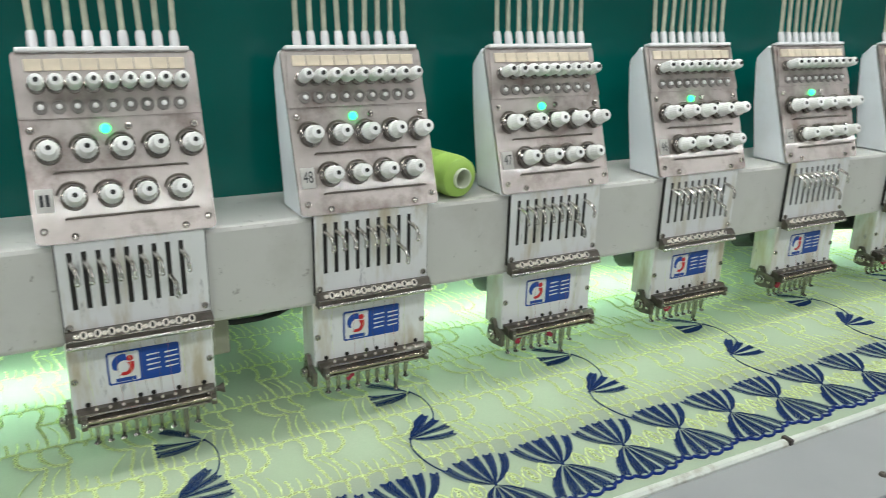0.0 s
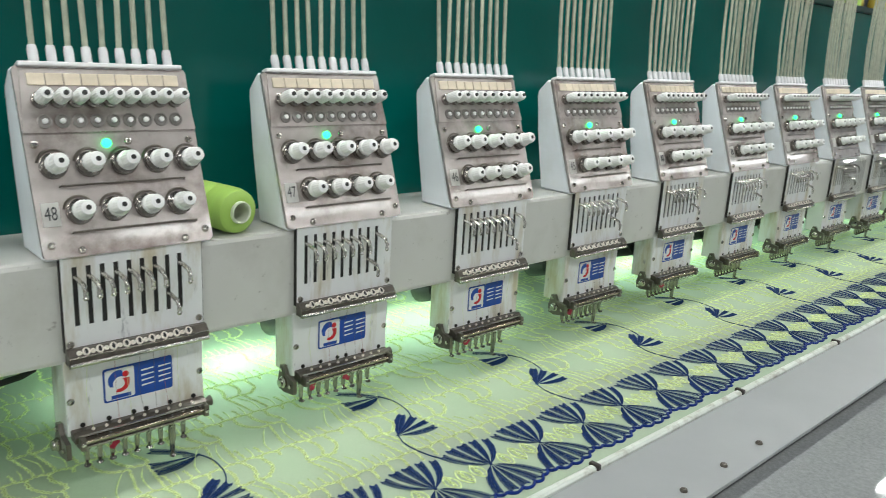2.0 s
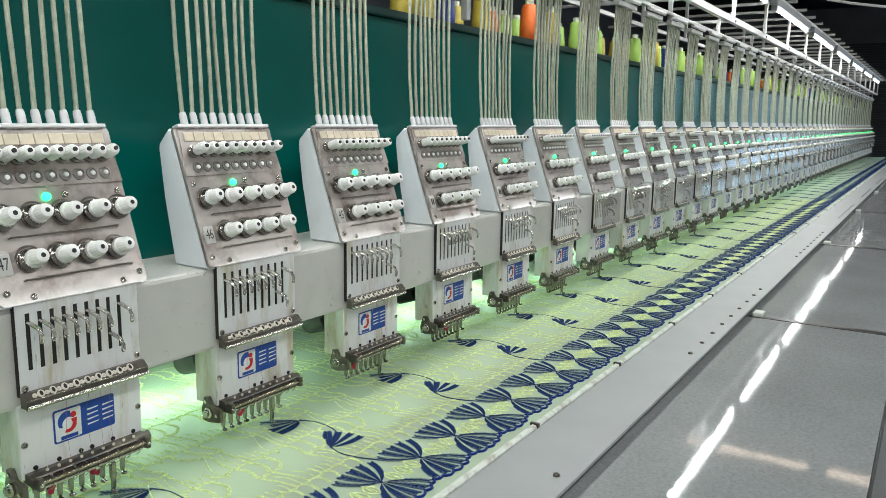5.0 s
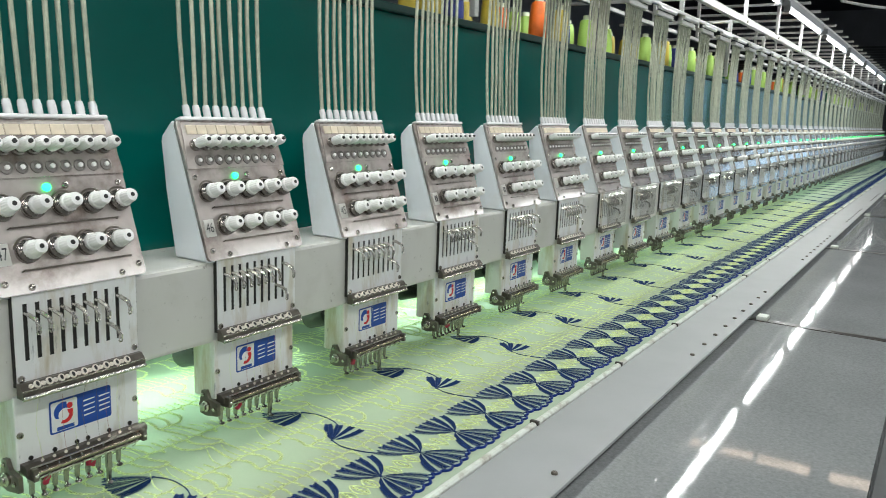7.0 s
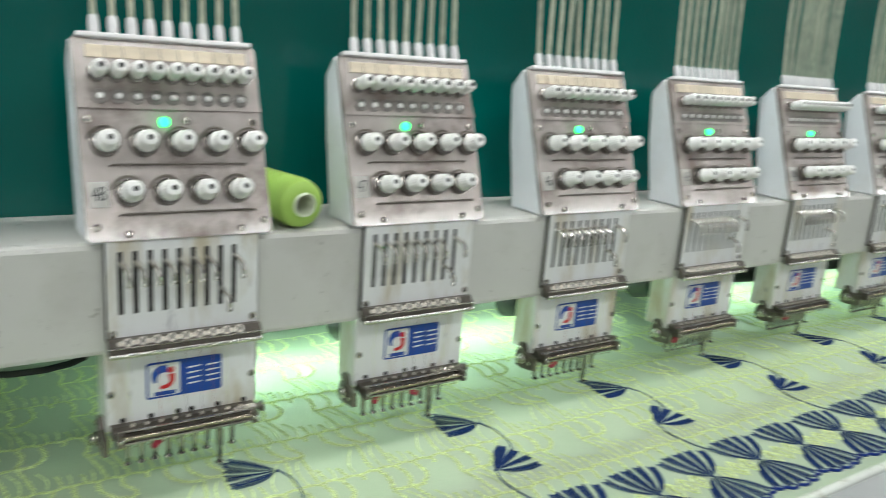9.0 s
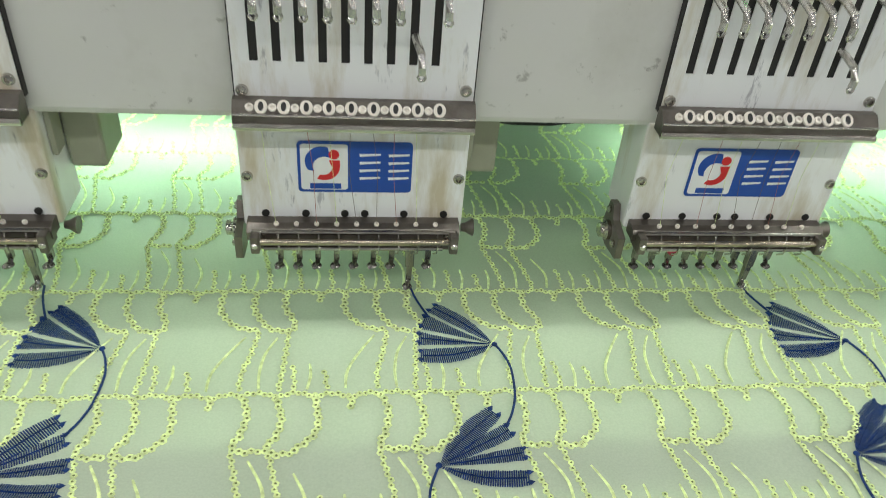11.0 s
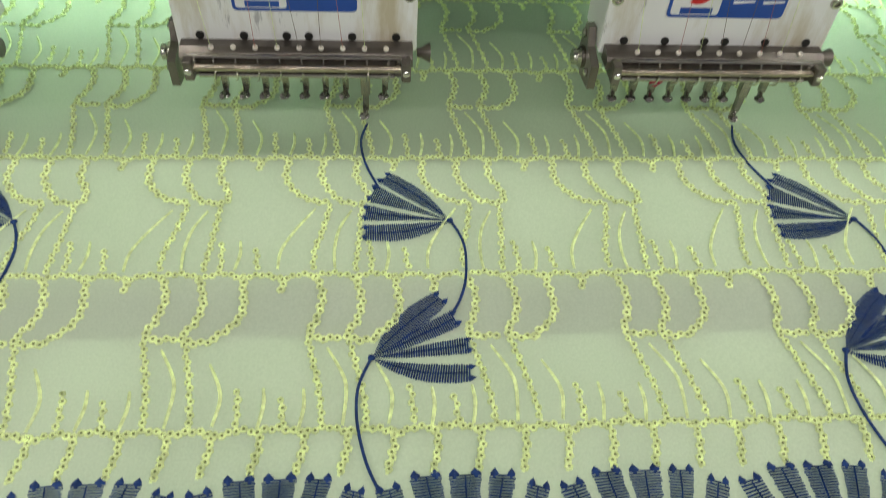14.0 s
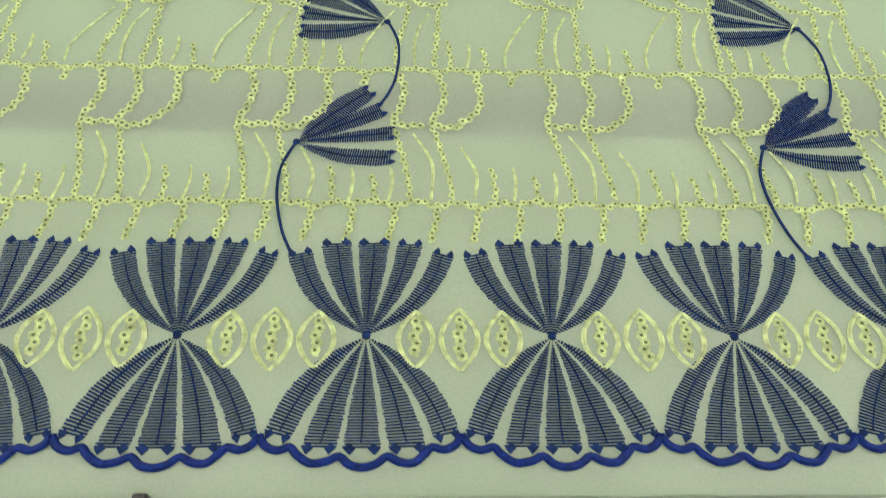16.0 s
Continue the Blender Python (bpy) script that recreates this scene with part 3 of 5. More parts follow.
def knob_mesh(kind):
    """A ribbed thumb nut on its spring post, from the plate outwards (local Z)."""
    if kind == "top":
        col = [(0.0084, 0), (0.0084, 0.004), (0.0062, 0.0055), (0.0062, 0.009)]
        nut = [(0.0066, 0.009), (0.0072, 0.0098), (0.0074, 0.022), (0.0070, 0.0275), (0.0055, 0.0300), (0.0028, 0.0303)]
        hole = 0.0025
    else:
        col = [(0.0132, 0), (0.0132, 0.0026), (0.0112, 0.0032), (0.0112, 0.0056), (0.0128, 0.0062), (0.0128, 0.0078), (0.0095, 0.0095), (0.009, 0.012)]
        nut = [(0.0104, 0.012), (0.0108, 0.0128), (0.0104, 0.0165), (0.0088, 0.0178), (0.0086, 0.028), (0.0072, 0.0315), (0.003, 0.0322)]
        hole = 0.0027
    shape = Shape()
    shape.lathe(nut, 36, ribs=0.07)
    # the third mesh is a black disc painting the shade in the nut's hole
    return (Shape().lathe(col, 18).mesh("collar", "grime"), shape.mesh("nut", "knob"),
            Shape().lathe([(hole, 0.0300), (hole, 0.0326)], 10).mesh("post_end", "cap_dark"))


def logo_shapes():
    """Plain blue, red and white shapes of the printed plate, on the plane y = -0.0325."""
    z0, z1, x0, x1 = 0.099, 0.1385, -0.0378, 0.0392
    m = Matrix.Translation((0, -0.0325, 0)) @ XZ
    cz = (z0 + z1) / 2
    blue = Shape()
    blue.prism(rounded(x1 - x0, z1 - z0, 0.003, (x0 + x1) / 2, cz), 0.0, 0.0004, m)
    white = Shape().prism(rounded(0.0315, 0.0352, 0.002, x0 + 0.0178, cz), 0.00045, 0.0007, m)
    cx = x0 + 0.0165
    arc = [(cx + 0.0115 * math.cos(radians(a)), cz + 0.0045 + 0.0115 * math.sin(radians(a))) for a in range(70, 216, 12)]
    arc += [(cx + 0.0015 + 0.0078 * math.cos(radians(a)), cz + 0.0005 + 0.0078 * math.sin(radians(a))) for a in range(205, 60, -12)]
    mark = Shape().prism(arc, 0.0007, 0.0010, m)
    mark.box(x0 + 0.008, x0 + 0.029, -0.0011, -0.0007, z0 + 0.0030, z0 + 0.0072, 0, Matrix.Translation((0, -0.0325, 0)))
    red = Shape()
    red.prism([(cx + 0.0078 + 0.0036 * math.cos(radians(a)), cz + 0.0100 + 0.0036 * math.sin(radians(a))) for a in range(0, 360, 30)], 0.0007, 0.0011, m)
    hook = [(cx + 0.0045, cz + 0.0055), (cx + 0.0118, cz + 0.0055)]
    hook += [(cx + 0.0012 + 0.0106 * math.cos(radians(a)), cz + 0.0006 + 0.0106 * math.sin(radians(a))) for a in range(0, -130, -13)]
    hook += [(cx + 0.0005 + 0.0062 * math.cos(radians(a)), cz + 0.0006 + 0.0066 * math.sin(radians(a))) for a in range(-110, 1, 13)]
    red.prism(hook, 0.0007, 0.0010, m)
    strokes = Shape()

    def bar(ax, az, bx, bz, w):
        d = Vector((bx - ax, bz - az)).normalized() * w
        n = Vector((-d.y, d.x))
        strokes.prism([(ax + n.x, az + n.y), (bx + n.x * 0.6, bz + n.y * 0.6), (bx - n.x * 0.6, bz - n.y * 0.6), (ax - n.x, az - n.y)], 0.00045, 0.0008, m)
    ox = x0 + 0.0405
    for left in (0.001, 0.0205):
        for row in range(4):
            z = 0.0095 - row * 0.0060
            bar(ox + left, cz + z, ox + left + 0.0140, cz + z + 0.0008, 0.0010)
    return blue, white, mark, red, strokes


def foot_shape(x):
    """A presser foot: tapered flat stem, then a small hooked toe turned forwards."""
    s = Shape()
    s.prism([(-0.0155, 0.030), (-0.0195, 0.030), (-0.0205, 0.040), (-0.0205, 0.092), (-0.0150, 0.092)], x - 0.0021, x + 0.0021, YZ)
    s.box(x - 0.0034, x + 0.0034, -0.0212, -0.0148, 0.0440, 0.0640, 0.0008)
    s.tube([(x, -0.0172, 0.0330), (x - 0.0003, -0.0182, 0.0292), (x - 0.0008, -0.0205, 0.0268), (x - 0.0016, -0.0238, 0.0262), (x - 0.0026, -0.0262, 0.0280)], 0.0020, 6)
    ring = [(x - 0.0012 + 0.0030 * math.cos(radians(a)), -0.0218 + 0.0030 * math.sin(radians(a)), 0.0262) for a in range(0, 361, 45)]
    s.tube(ring, 0.0011, 5)
    return s


def lever_shape(x):
    """A take-up lever: a flat bent finger out of its slot with an eye at the tip."""
    s = Shape()
    s.tube([(x, -0.030, 0.2485), (x + 0.001, -0.044, 0.2470), (x + 0.0035, -0.0535, 0.2425), (x + 0.0040, -0.0565, 0.2360), (x + 0.0040, -0.0560, 0.2315)], 0.0025, 7)
    s.tube([(x + 0.0040 + 0.0022 * math.cos(radians(a)), -0.0560, 0.2298 + 0.0024 * math.sin(radians(a))) for a in range(0, 361, 60)], 0.0011, 5)
    return s


def slot_plate_shape():
    """Front plate with nine open slots."""
    s = Shape()
    x0, x1, z0, z1, w = -0.0735, 0.0758, 0.1655, 0.2690, 0.0026
    y0, y1 = -0.0375, -0.0366
    xs = [x0] + [e for x in SLOT_X for e in (x - w, x + w)] + [x1]
    zs = [z0, 0.195, 0.2583, z1]
    nx, nz = len(xs), len(zs)
    full = {(i, j) for i in range(nx - 1) for j in range(nz - 1) if not (j == 1 and i % 2 == 1)}
    v = [(x, y, z) for y in (y0, y1) for z in zs for x in xs]
    k = nx * nz
    f = []
    for i, j in full:
        a, b, c, d = j * nx + i, j * nx + i + 1, (j + 1) * nx + i + 1, (j + 1) * nx + i
        f += [(a, b, c, d), (d + k, c + k, b + k, a + k)]
        for (p, q), near in (((a, b), (i, j - 1)), ((b, c), (i + 1, j)), ((c, d), (i, j + 1)), ((d, a), (i - 1, j))):
            if near not in full:
                f.append((q, p, p + k, q + k))
    s.put(v, f)
    return s


def head_body(h, far=False):
    """The parts that every head shares."""
    part("shell", shell_shape(), "shell", h, "white moulded plastic shell")
    plate, upper, lip = face_shapes()
    face = part("face_plate", plate, "plate", h, "grimy silver-grey tension plate")
    part("upper_plate", upper, "plate", face)
    part("top_lip", lip, "collar", face)
    part("slot_plate", slot_plate_shape(), "white", h, "stained white plate with nine slots", smooth=False)
    # black sheet that paints the depth shade behind the nine slots
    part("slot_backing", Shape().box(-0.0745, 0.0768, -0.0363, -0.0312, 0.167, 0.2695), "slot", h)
    part("thread_bar", Shape().prism([(-0.0376, 0.1595), (-0.0376, 0.1722), (-0.043, 0.1722), (-0.0500, 0.1650), (-0.0500, 0.1560), (-0.0376, 0.1560)], -0.0748, 0.0768, YZ), "dark_steel", h, "dark steel thread guide bar")
    part("bar_lip", Shape().tube([(-0.0745, -0.0495, 0.1575), (0.0765, -0.0495, 0.1575)], 0.0032, 8), "steel", h, "bright rolled steel lip")
    part("bar_edge", Shape().tube([(-0.0745, -0.0500, 0.1652), (0.0765, -0.0500, 0.1652)], 0.0010, 6), "steel", h)
    body = part("needle_case", Shape().box(-0.0765, 0.0772, -0.0322, 0.012, 0.0700, 0.1560, 0.002), "white", h, "oil-stained white enamelled needle case")
    part("side_tab", Shape().box(0.0774, 0.0815, -0.022, -0.006, 0.118, 0.150, 0.001), "bracket", h, "small folded tab")
    blue, white, mark, red, strokes = logo_shapes()
    lg = part("printed_plate", blue, "blue", h, "blue printed maker plate", smooth=False)
    part("print_panel", white, "print_white", lg, "white panel", smooth=False)
    part("blue_mark", mark, "blue", lg, "", smooth=False)
    part("red_mark", red, "red", lg, "red mark", smooth=False)
    tagged(part("white_print", strokes, "print_white", lg, "white bars", smooth=False), kind="stuff")
    # presser clamp below the needle case
    clamp = part("clamp_plate", Shape(UP).prism([(-0.0323, 0.0745), (-0.0400, 0.0745), (-0.0440, 0.0722), (-0.0462, 0.0700), (-0.0462, 0.0640), (-0.0323, 0.0640)], -0.0735, 0.0742, YZ), "dark_steel", h, "oily steel clamp plate")
    part("upper_rail", Shape(UP).tube([(-0.0700, -0.0462, 0.0708), (0.0706, -0.0462, 0.0708)], 0.0017, 8), "steel", h, "thin bright steel rail")
    part("front_rail", Shape(UP).tube([(-0.066, -0.0505, 0.0655), (0.0668, -0.0505, 0.0655)], 0.0025, 10), "brass", h, "yellowed polished steel rail")
    part("second_rail", Shape(UP).tube([(-0.0620, -0.0490, 0.0592), (0.0625, -0.0490, 0.0592)], 0.0018, 8), "steel", h, "thin bright steel rail")
    for ex in (-0.0705, 0.0668):
        part("end_block", Shape(UP).box(ex, ex + 0.0062, -0.0545, -0.036, 0.0575, 0.0718, 0.0012), "dark_steel", clamp, "oily steel end block")
        part("end_bolt", Shape(UP @ Matrix.Translation((ex + 0.0031, -0.0545, 0.0648)) @ Matrix.Rotation(radians(90), 4, "X")).lathe([(0.0024, 0), (0.0024, 0.0012), (0.0016, 0.0020), (0.0008, 0.0020)], 8), "lever", clamp)
    if not far:
        for x in FOOT_X:
            part("wire_spring", Shape(UP).tube([(x + 0.0022, -0.0475, 0.0700), (x + 0.0030, -0.0520, 0.0620), (x + 0.0022, -0.0505, 0.0560), (x + 0.0004, -0.0470, 0.0530)], 0.0007, 5), "steel", clamp)
    part("end_knob", Shape(Matrix.Translation((0.0772, -0.030, 0.068)) @ Matrix.Rotation(radians(90), 4, "Y")).lathe([(0.003, 0), (0.0035, 0.003), (0.0065, 0.008), (0.0065, 0.009)], 12), "dark_steel", h)
    part("lower_rail", Shape(UP).prism([(-0.030, 0.060), (-0.047, 0.0625), (-0.0485, 0.0580), (-0.043, 0.0555), (-0.015, 0.0555), (-0.012, 0.0635), (-0.030, 0.0635)], -0.0665, 0.0672, YZ), "dark_steel", h)
    part("side_arm", Shape().prism([(-0.044, 0.050), (-0.020, 0.046), (-0.008, 0.048), (-0.006, 0.060), (-0.012, 0.082), (-0.020, 0.083), (-0.026, 0.072), (-0.044, 0.068)], -0.0825, -0.0772, YZ), "dark_steel", h, "oily steel side arm")
    part("side_knob", Shape(Matrix.Translation((-0.0825, -0.022, 0.061)) @ Matrix.Rotation(radians(-90), 4, "Y")).lathe([(0.0075, 0), (0.0078, 0.003), (0.0055, 0.005), (0.0055, 0.008), (0.003, 0.009)], 12), "steel", h)
    for y, z in ((-0.037, 0.0590), (-0.016, 0.0760), (-0.012, 0.0530)):
        part("arm_bolt", Shape(Matrix.Translation((-0.0825, y, z)) @ Matrix.Rotation(radians(-90), 4, "Y")).lathe([(0.0030, 0), (0.0030, 0.0016), (0.0020, 0.0026), (0.0010, 0.0026)], 8), "steel", h)
    part("led", Shape(on_face(-0.0100, 0.1130, 0.003)).lathe([(0.0050, 0), (0.0050, 0.002), (0.0038, 0.0044), (0.0012, 0.0054)], 14), "led", h, "glowing green indicator light")
    return body


def build_near_head():
    h = thing("embroidery_head", "white nine-needle embroidery head with silver tension plate and green light", "embroidery head", (0, 0, ZF), "row of embroidery heads")
    head_body(h)
    for kind, s, xs in (("top", 0.158, [-0.0686 + 0.0173 * i for i in range(9)]),
                        ("mid", 0.0915, [-0.0660 + 0.03495 * i for i in range(5)]),
                        ("low", 0.0435, [-0.0483 + 0.0348 * i for i in range(4)])):
        col, nut, hole = knob_mesh(kind)
        for x in xs:
            m = on_face(x, s, 0.0055 if kind == "top" else 0.003)
            k = part("tension_knob", col, "grime", h, "white ribbed tension knob on a dark collar")
            k.matrix_local = m
            part("nut", nut, "knob", k)
            part("post_end", hole, "cap_dark", k)
            if kind != "top":
                hook = part("spring_hook", SPRING, "dark_steel", k)
                hook.matrix_local = Matrix()
    pad = Shape().box(-0.0082, 0.0082, -0.0062, 0.0062, 0, 0.0016, 0.0005).mesh("felt_pad", "pad")
    disc = Shape().lathe([(0.0074, 0), (0.0074, 0.0016), (0.0058, 0.0022), (0.0055, 0.0012), (0.0026, 0.0012), (0.0024, 0.0032), (0.001, 0.0034)], 16).mesh("check_disc", "clear")
    pin = Shape().lathe([(0.0028, 0.0010), (0.0028, 0.0036), (0.0012, 0.0040)], 10).mesh("disc_pin", "knob")
    screw = Shape().lathe([(0.0040, 0), (0.0040, 0.0010), (0.0034, 0.0020), (0.0021, 0.0022), (0.0017, 0.0004)], 10).mesh("screw", "steel")
    for i in range(9):
        o = part("felt_pad", pad, "pad", h, "yellowed felt pad")
        o.matrix_local = on_face(-0.0690 + 0.0173 * i, 0.1795, 0.0056)
        o = part("check_disc", disc, "clear", h, "cloudy clear plastic disc")
        o.matrix_local = on_face(-0.0670 + 0.0169 * i, 0.1365, 0.0056)
        part("disc_pin", pin, "knob", o)
    for x, s in ((-0.0797, 0.1140), (0.0797, 0.1140), (-0.0795, 0.0120), (0.0815, 0.0120), (-0.052, 0.0045), (0.057, 0.0045), (0.0125, 0.1145)):
        o = part("screw", screw, "dark_steel", h)
        o.matrix_local = on_face(x, s, 0.003)
    part("wire_guard", Shape(FACE).tube([(-0.063, 0.070, 0.004), (-0.062, 0.0705, 0.008), (0.066, 0.0705, 0.008), (0.067, 0.070, 0.004)], 0.0011, 6), "dark_steel", h, "thin dark wire guard")
    part("wire_guard", Shape(FACE).tube([(-0.058, 0.0225, 0.004), (-0.057, 0.023, 0.008), (0.072, 0.023, 0.008), (0.073, 0.0225, 0.004)], 0.0011, 6), "dark_steel", h, "thin dark wire guard")
    part("number_frame", Shape(FACE).prism(rounded(0.0165, 0.024, 0.001, -0.0755, 0.043), 0.0031, 0.0046), "label", h, "small clear number holder")
    # lower face: eyelets, plugs, feet, levers
    eye = [(0.0026, 0), (0.0028, 0.0012), (0.0022, 0.0020), (0.0012, 0.0016), (0.0011, 0.0002)]
    eyelet = Shape().lathe(eye, 12).mesh("eyelet", "ceramic")
    small_eye = Shape().lathe([(r * 0.68, z) for r, z in eye], 10).mesh("needle_eyelet", "ceramic")
    link = Shape().prism([(0.0040 * math.cos(radians(a)) + 0.002 * math.copysign(1, math.cos(radians(a))) * 0, 0.0046 * math.sin(radians(a))) for a in range(0, 360, 24)], 0, 0.0016).mesh("eyelet", "ceramic")
    # black oval on the eyelet, painted shade of its opening
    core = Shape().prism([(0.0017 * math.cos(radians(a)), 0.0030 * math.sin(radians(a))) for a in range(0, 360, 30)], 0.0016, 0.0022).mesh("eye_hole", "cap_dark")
    tilt = Matrix.Rotation(radians(45), 4, "X")
    for i in range(9):
        e = part("eyelet", link, "ceramic", h, "white ceramic thread eyelet")
        e.matrix_local = Matrix.Translation((SLOT_X[i] + 0.0035, -0.0467, 0.1690)) @ tilt
        part("eye_hole", core, "cap_dark", e)
        e = part("bead", eyelet, "ceramic", h)
        e.matrix_local = Matrix.Translation((SLOT_X[i] - 0.0035, -0.0467, 0.1685)) @ tilt
        e = part("needle_eyelet", small_eye, "ceramic", h, "small white eyelet")
        e.matrix_local = Matrix.Translation((FOOT_X[i] + 0.0010, -0.0415, 0.0778)) @ Matrix.Rotation(radians(40), 4, "X")
    plug = Shape().lathe([(0.0027, 0), (0.0027, 0.0012), (0.0018, 0.0014)], 12).mesh("plug", "cap_dark")
    face_out = Matrix.Rotation(radians(90), 4, "X")
    for x in (-0.0611, -0.0335, -0.0065, 0.0075, 0.0352, 0.0635):
        o = part("plug", plug, "cap_dark", h)
        o.matrix_local = Matrix.Translation((x, -0.0322, 0.0811)) @ face_out
    for x, z in ((-0.0715, 0.1105), (0.0720, 0.1105), (-0.0690, 0.1760), (0.0705, 0.1790), (-0.066, 0.0700), (0.0665, 0.0700)):
        o = part("screw", screw, "dark_steel", h)
        o.matrix_local = Matrix.Translation((x, -0.0322 if 0.09 < z < 0.15 else (-0.0375 if z > 0.15 else -0.0462), z)) @ face_out
    for i in range(9):
        part("presser_foot", foot_shape(FOOT_X[i]), "grime", h, "small worn steel presser foot")
        part("take_up_lever", lever_shape(SLOT_X[i]), "lever", h, "bent steel take-up lever")
        part("tube_collar", Shape(Matrix.Translation((-0.0664 + 0.0172 * i, 0.0235, 0.452)) @ Matrix.Rotation(radians(-16), 4, "X")).lathe([(0.0040, 0), (0.0050, 0.003), (0.0050, 0.018), (0.0042, 0.023)], 10), "collar", h, "grey-white tube collar")
    for i, m_, dx in ((0, "lime", -0.001), (2, "loose_red", 0.002), (3, "lime", 0.001), (4, "loose_brown", -0.002), (5, "loose_brown", 0.003), (6, "loose_red", 0.0), (7, "lime", 0.002)):
        part("thread", Shape().tube([(SLOT_X[i] + 0.003, -0.0500, 0.160), (SLOT_X[i] + 0.004 + dx, -0.0400, 0.120), (FOOT_X[i] + 0.001, -0.0430, 0.0800)], 0.00017, 4), m_, h)
    part("needle", Shape().tube([(FOOT_X[7], -0.0145, 0.005), (FOOT_X[7], -0.0145, 0.066)], 0.0013, 6), "steel", h, "steel needle")
    return h


def build_far_head():
    """The same head with its small pieces joined row by row, for the far end of the machine."""
    h = thing("embroidery_head", "white nine-needle embroidery head with silver tension plate and green light", "embroidery head", (0, 0, ZF), "row of embroidery heads")
    head_body(h, True)
    for kind, s, xs in (("top", 0.158, [-0.0686 + 0.0173 * i for i in range(9)]),
                        ("mid", 0.0915, [-0.0660 + 0.03495 * i for i in range(5)]),
                        ("low", 0.0435, [-0.0483 + 0.0348 * i for i in range(4)])):
        r = (0.0074, 0.0075) if kind == "top" else (0.0125, 0.0092)
        a = Shape()
        for x in xs:
            m = on_face(x, s, 0.003)
            a.lathe([(r[0], 0), (r[0], 0.009), (r[0] * 0.7, 0.011)], 10, m)
            part("tension_knob", Shape().lathe([(r[1], 0.011), (r[1], 0.028), (r[1] * 0.6, 0.032)], 10, m), "knob", h, "white tension knob")
        tagged(part("collar_row", a, "grime", h), kind="stuff")
    s = Shape()
    for x in SLOT_X:
        s.tube([(x, -0.030, 0.2485), (x + 0.002, -0.050, 0.2450), (x + 0.0040, -0.0565, 0.2315)], 0.0021, 5)
    part("shield", Shape().prism([(-0.0625, 0.175), (-0.0625, 0.262), (-0.055, 0.2675), (-0.0385, 0.2675), (-0.0385, 0.2665), (-0.0545, 0.2665), (-0.0615, 0.2615), (-0.0615, 0.175)], -0.072, 0.0742, YZ), "sheet", h, "clear bent plastic shield")
    tagged(part("lever_row", s, "lever", h), kind="stuff")
    s = Shape()
    for x in FOOT_X:
        s.box(x - 0.002, x + 0.002, -0.021, -0.0155, 0.026, 0.060)
    tagged(part("foot_row", s, "dark_steel", h), kind="stuff")
    s = Shape()
    for x in SLOT_X:
        s.box(x - 0.003, x + 0.005, -0.050, -0.046, 0.166, 0.171)
    tagged(part("eyelet_row", s, "ceramic", h), kind="stuff")
    s = Shape()
    for i in range(9):
        s.lathe([(0.005, 0), (0.005, 0.018), (0.0042, 0.023)], 6, Matrix.Translation((-0.0664 + 0.0172 * i, 0.026, 0.453)))
    tagged(part("collar_row", s, "collar", h), kind="stuff")
    s = Shape()
    for i in range(9):
        s.box(-0.077 + 0.0173 * i, -0.061 + 0.0173 * i, 0.173, 0.186, 0.0056, 0.007, 0, FACE)
    tagged(part("pad_row", s, "pad", h), kind="stuff")
    return h


SPRING = Shape().tube([(0.0145 * math.cos(radians(a)) - 0.001, 0.0140 * math.sin(radians(a)) + 0.0015, 0.0045 + 0.003 * math.sin(radians(a))) for a in range(30, 186, 13)], 0.0014, 6).mesh("spring_hook", "dark_steel")
NEAR = range(-4, 13)
FAR = range(13, 49)


def number_text(h, text):
    cu = bpy.data.curves.new("digits", "FONT")
    cu.body, cu.size, cu.align_x, cu.align_y = text, 0.0155, "CENTER", "CENTER"
    tmp = bpy.data.objects.new("digits_source", cu)
    scene.collection.objects.link(tmp)
    bpy.context.view_layer.update()
    me = bpy.data.meshes.new_from_object(tmp.evaluated_get(bpy.context.evaluated_depsgraph_get()))
    bpy.data.objects.remove(tmp)
    me.materials.clear()
    me.materials.append(MAT["ink"])
    o = part("number", me, "ink", h, "black hand-written number")
    o.matrix_local = on_face(-0.0755, 0.043, 0.0050) @ Matrix.Diagonal((0.8, 1.25, 1, 1))


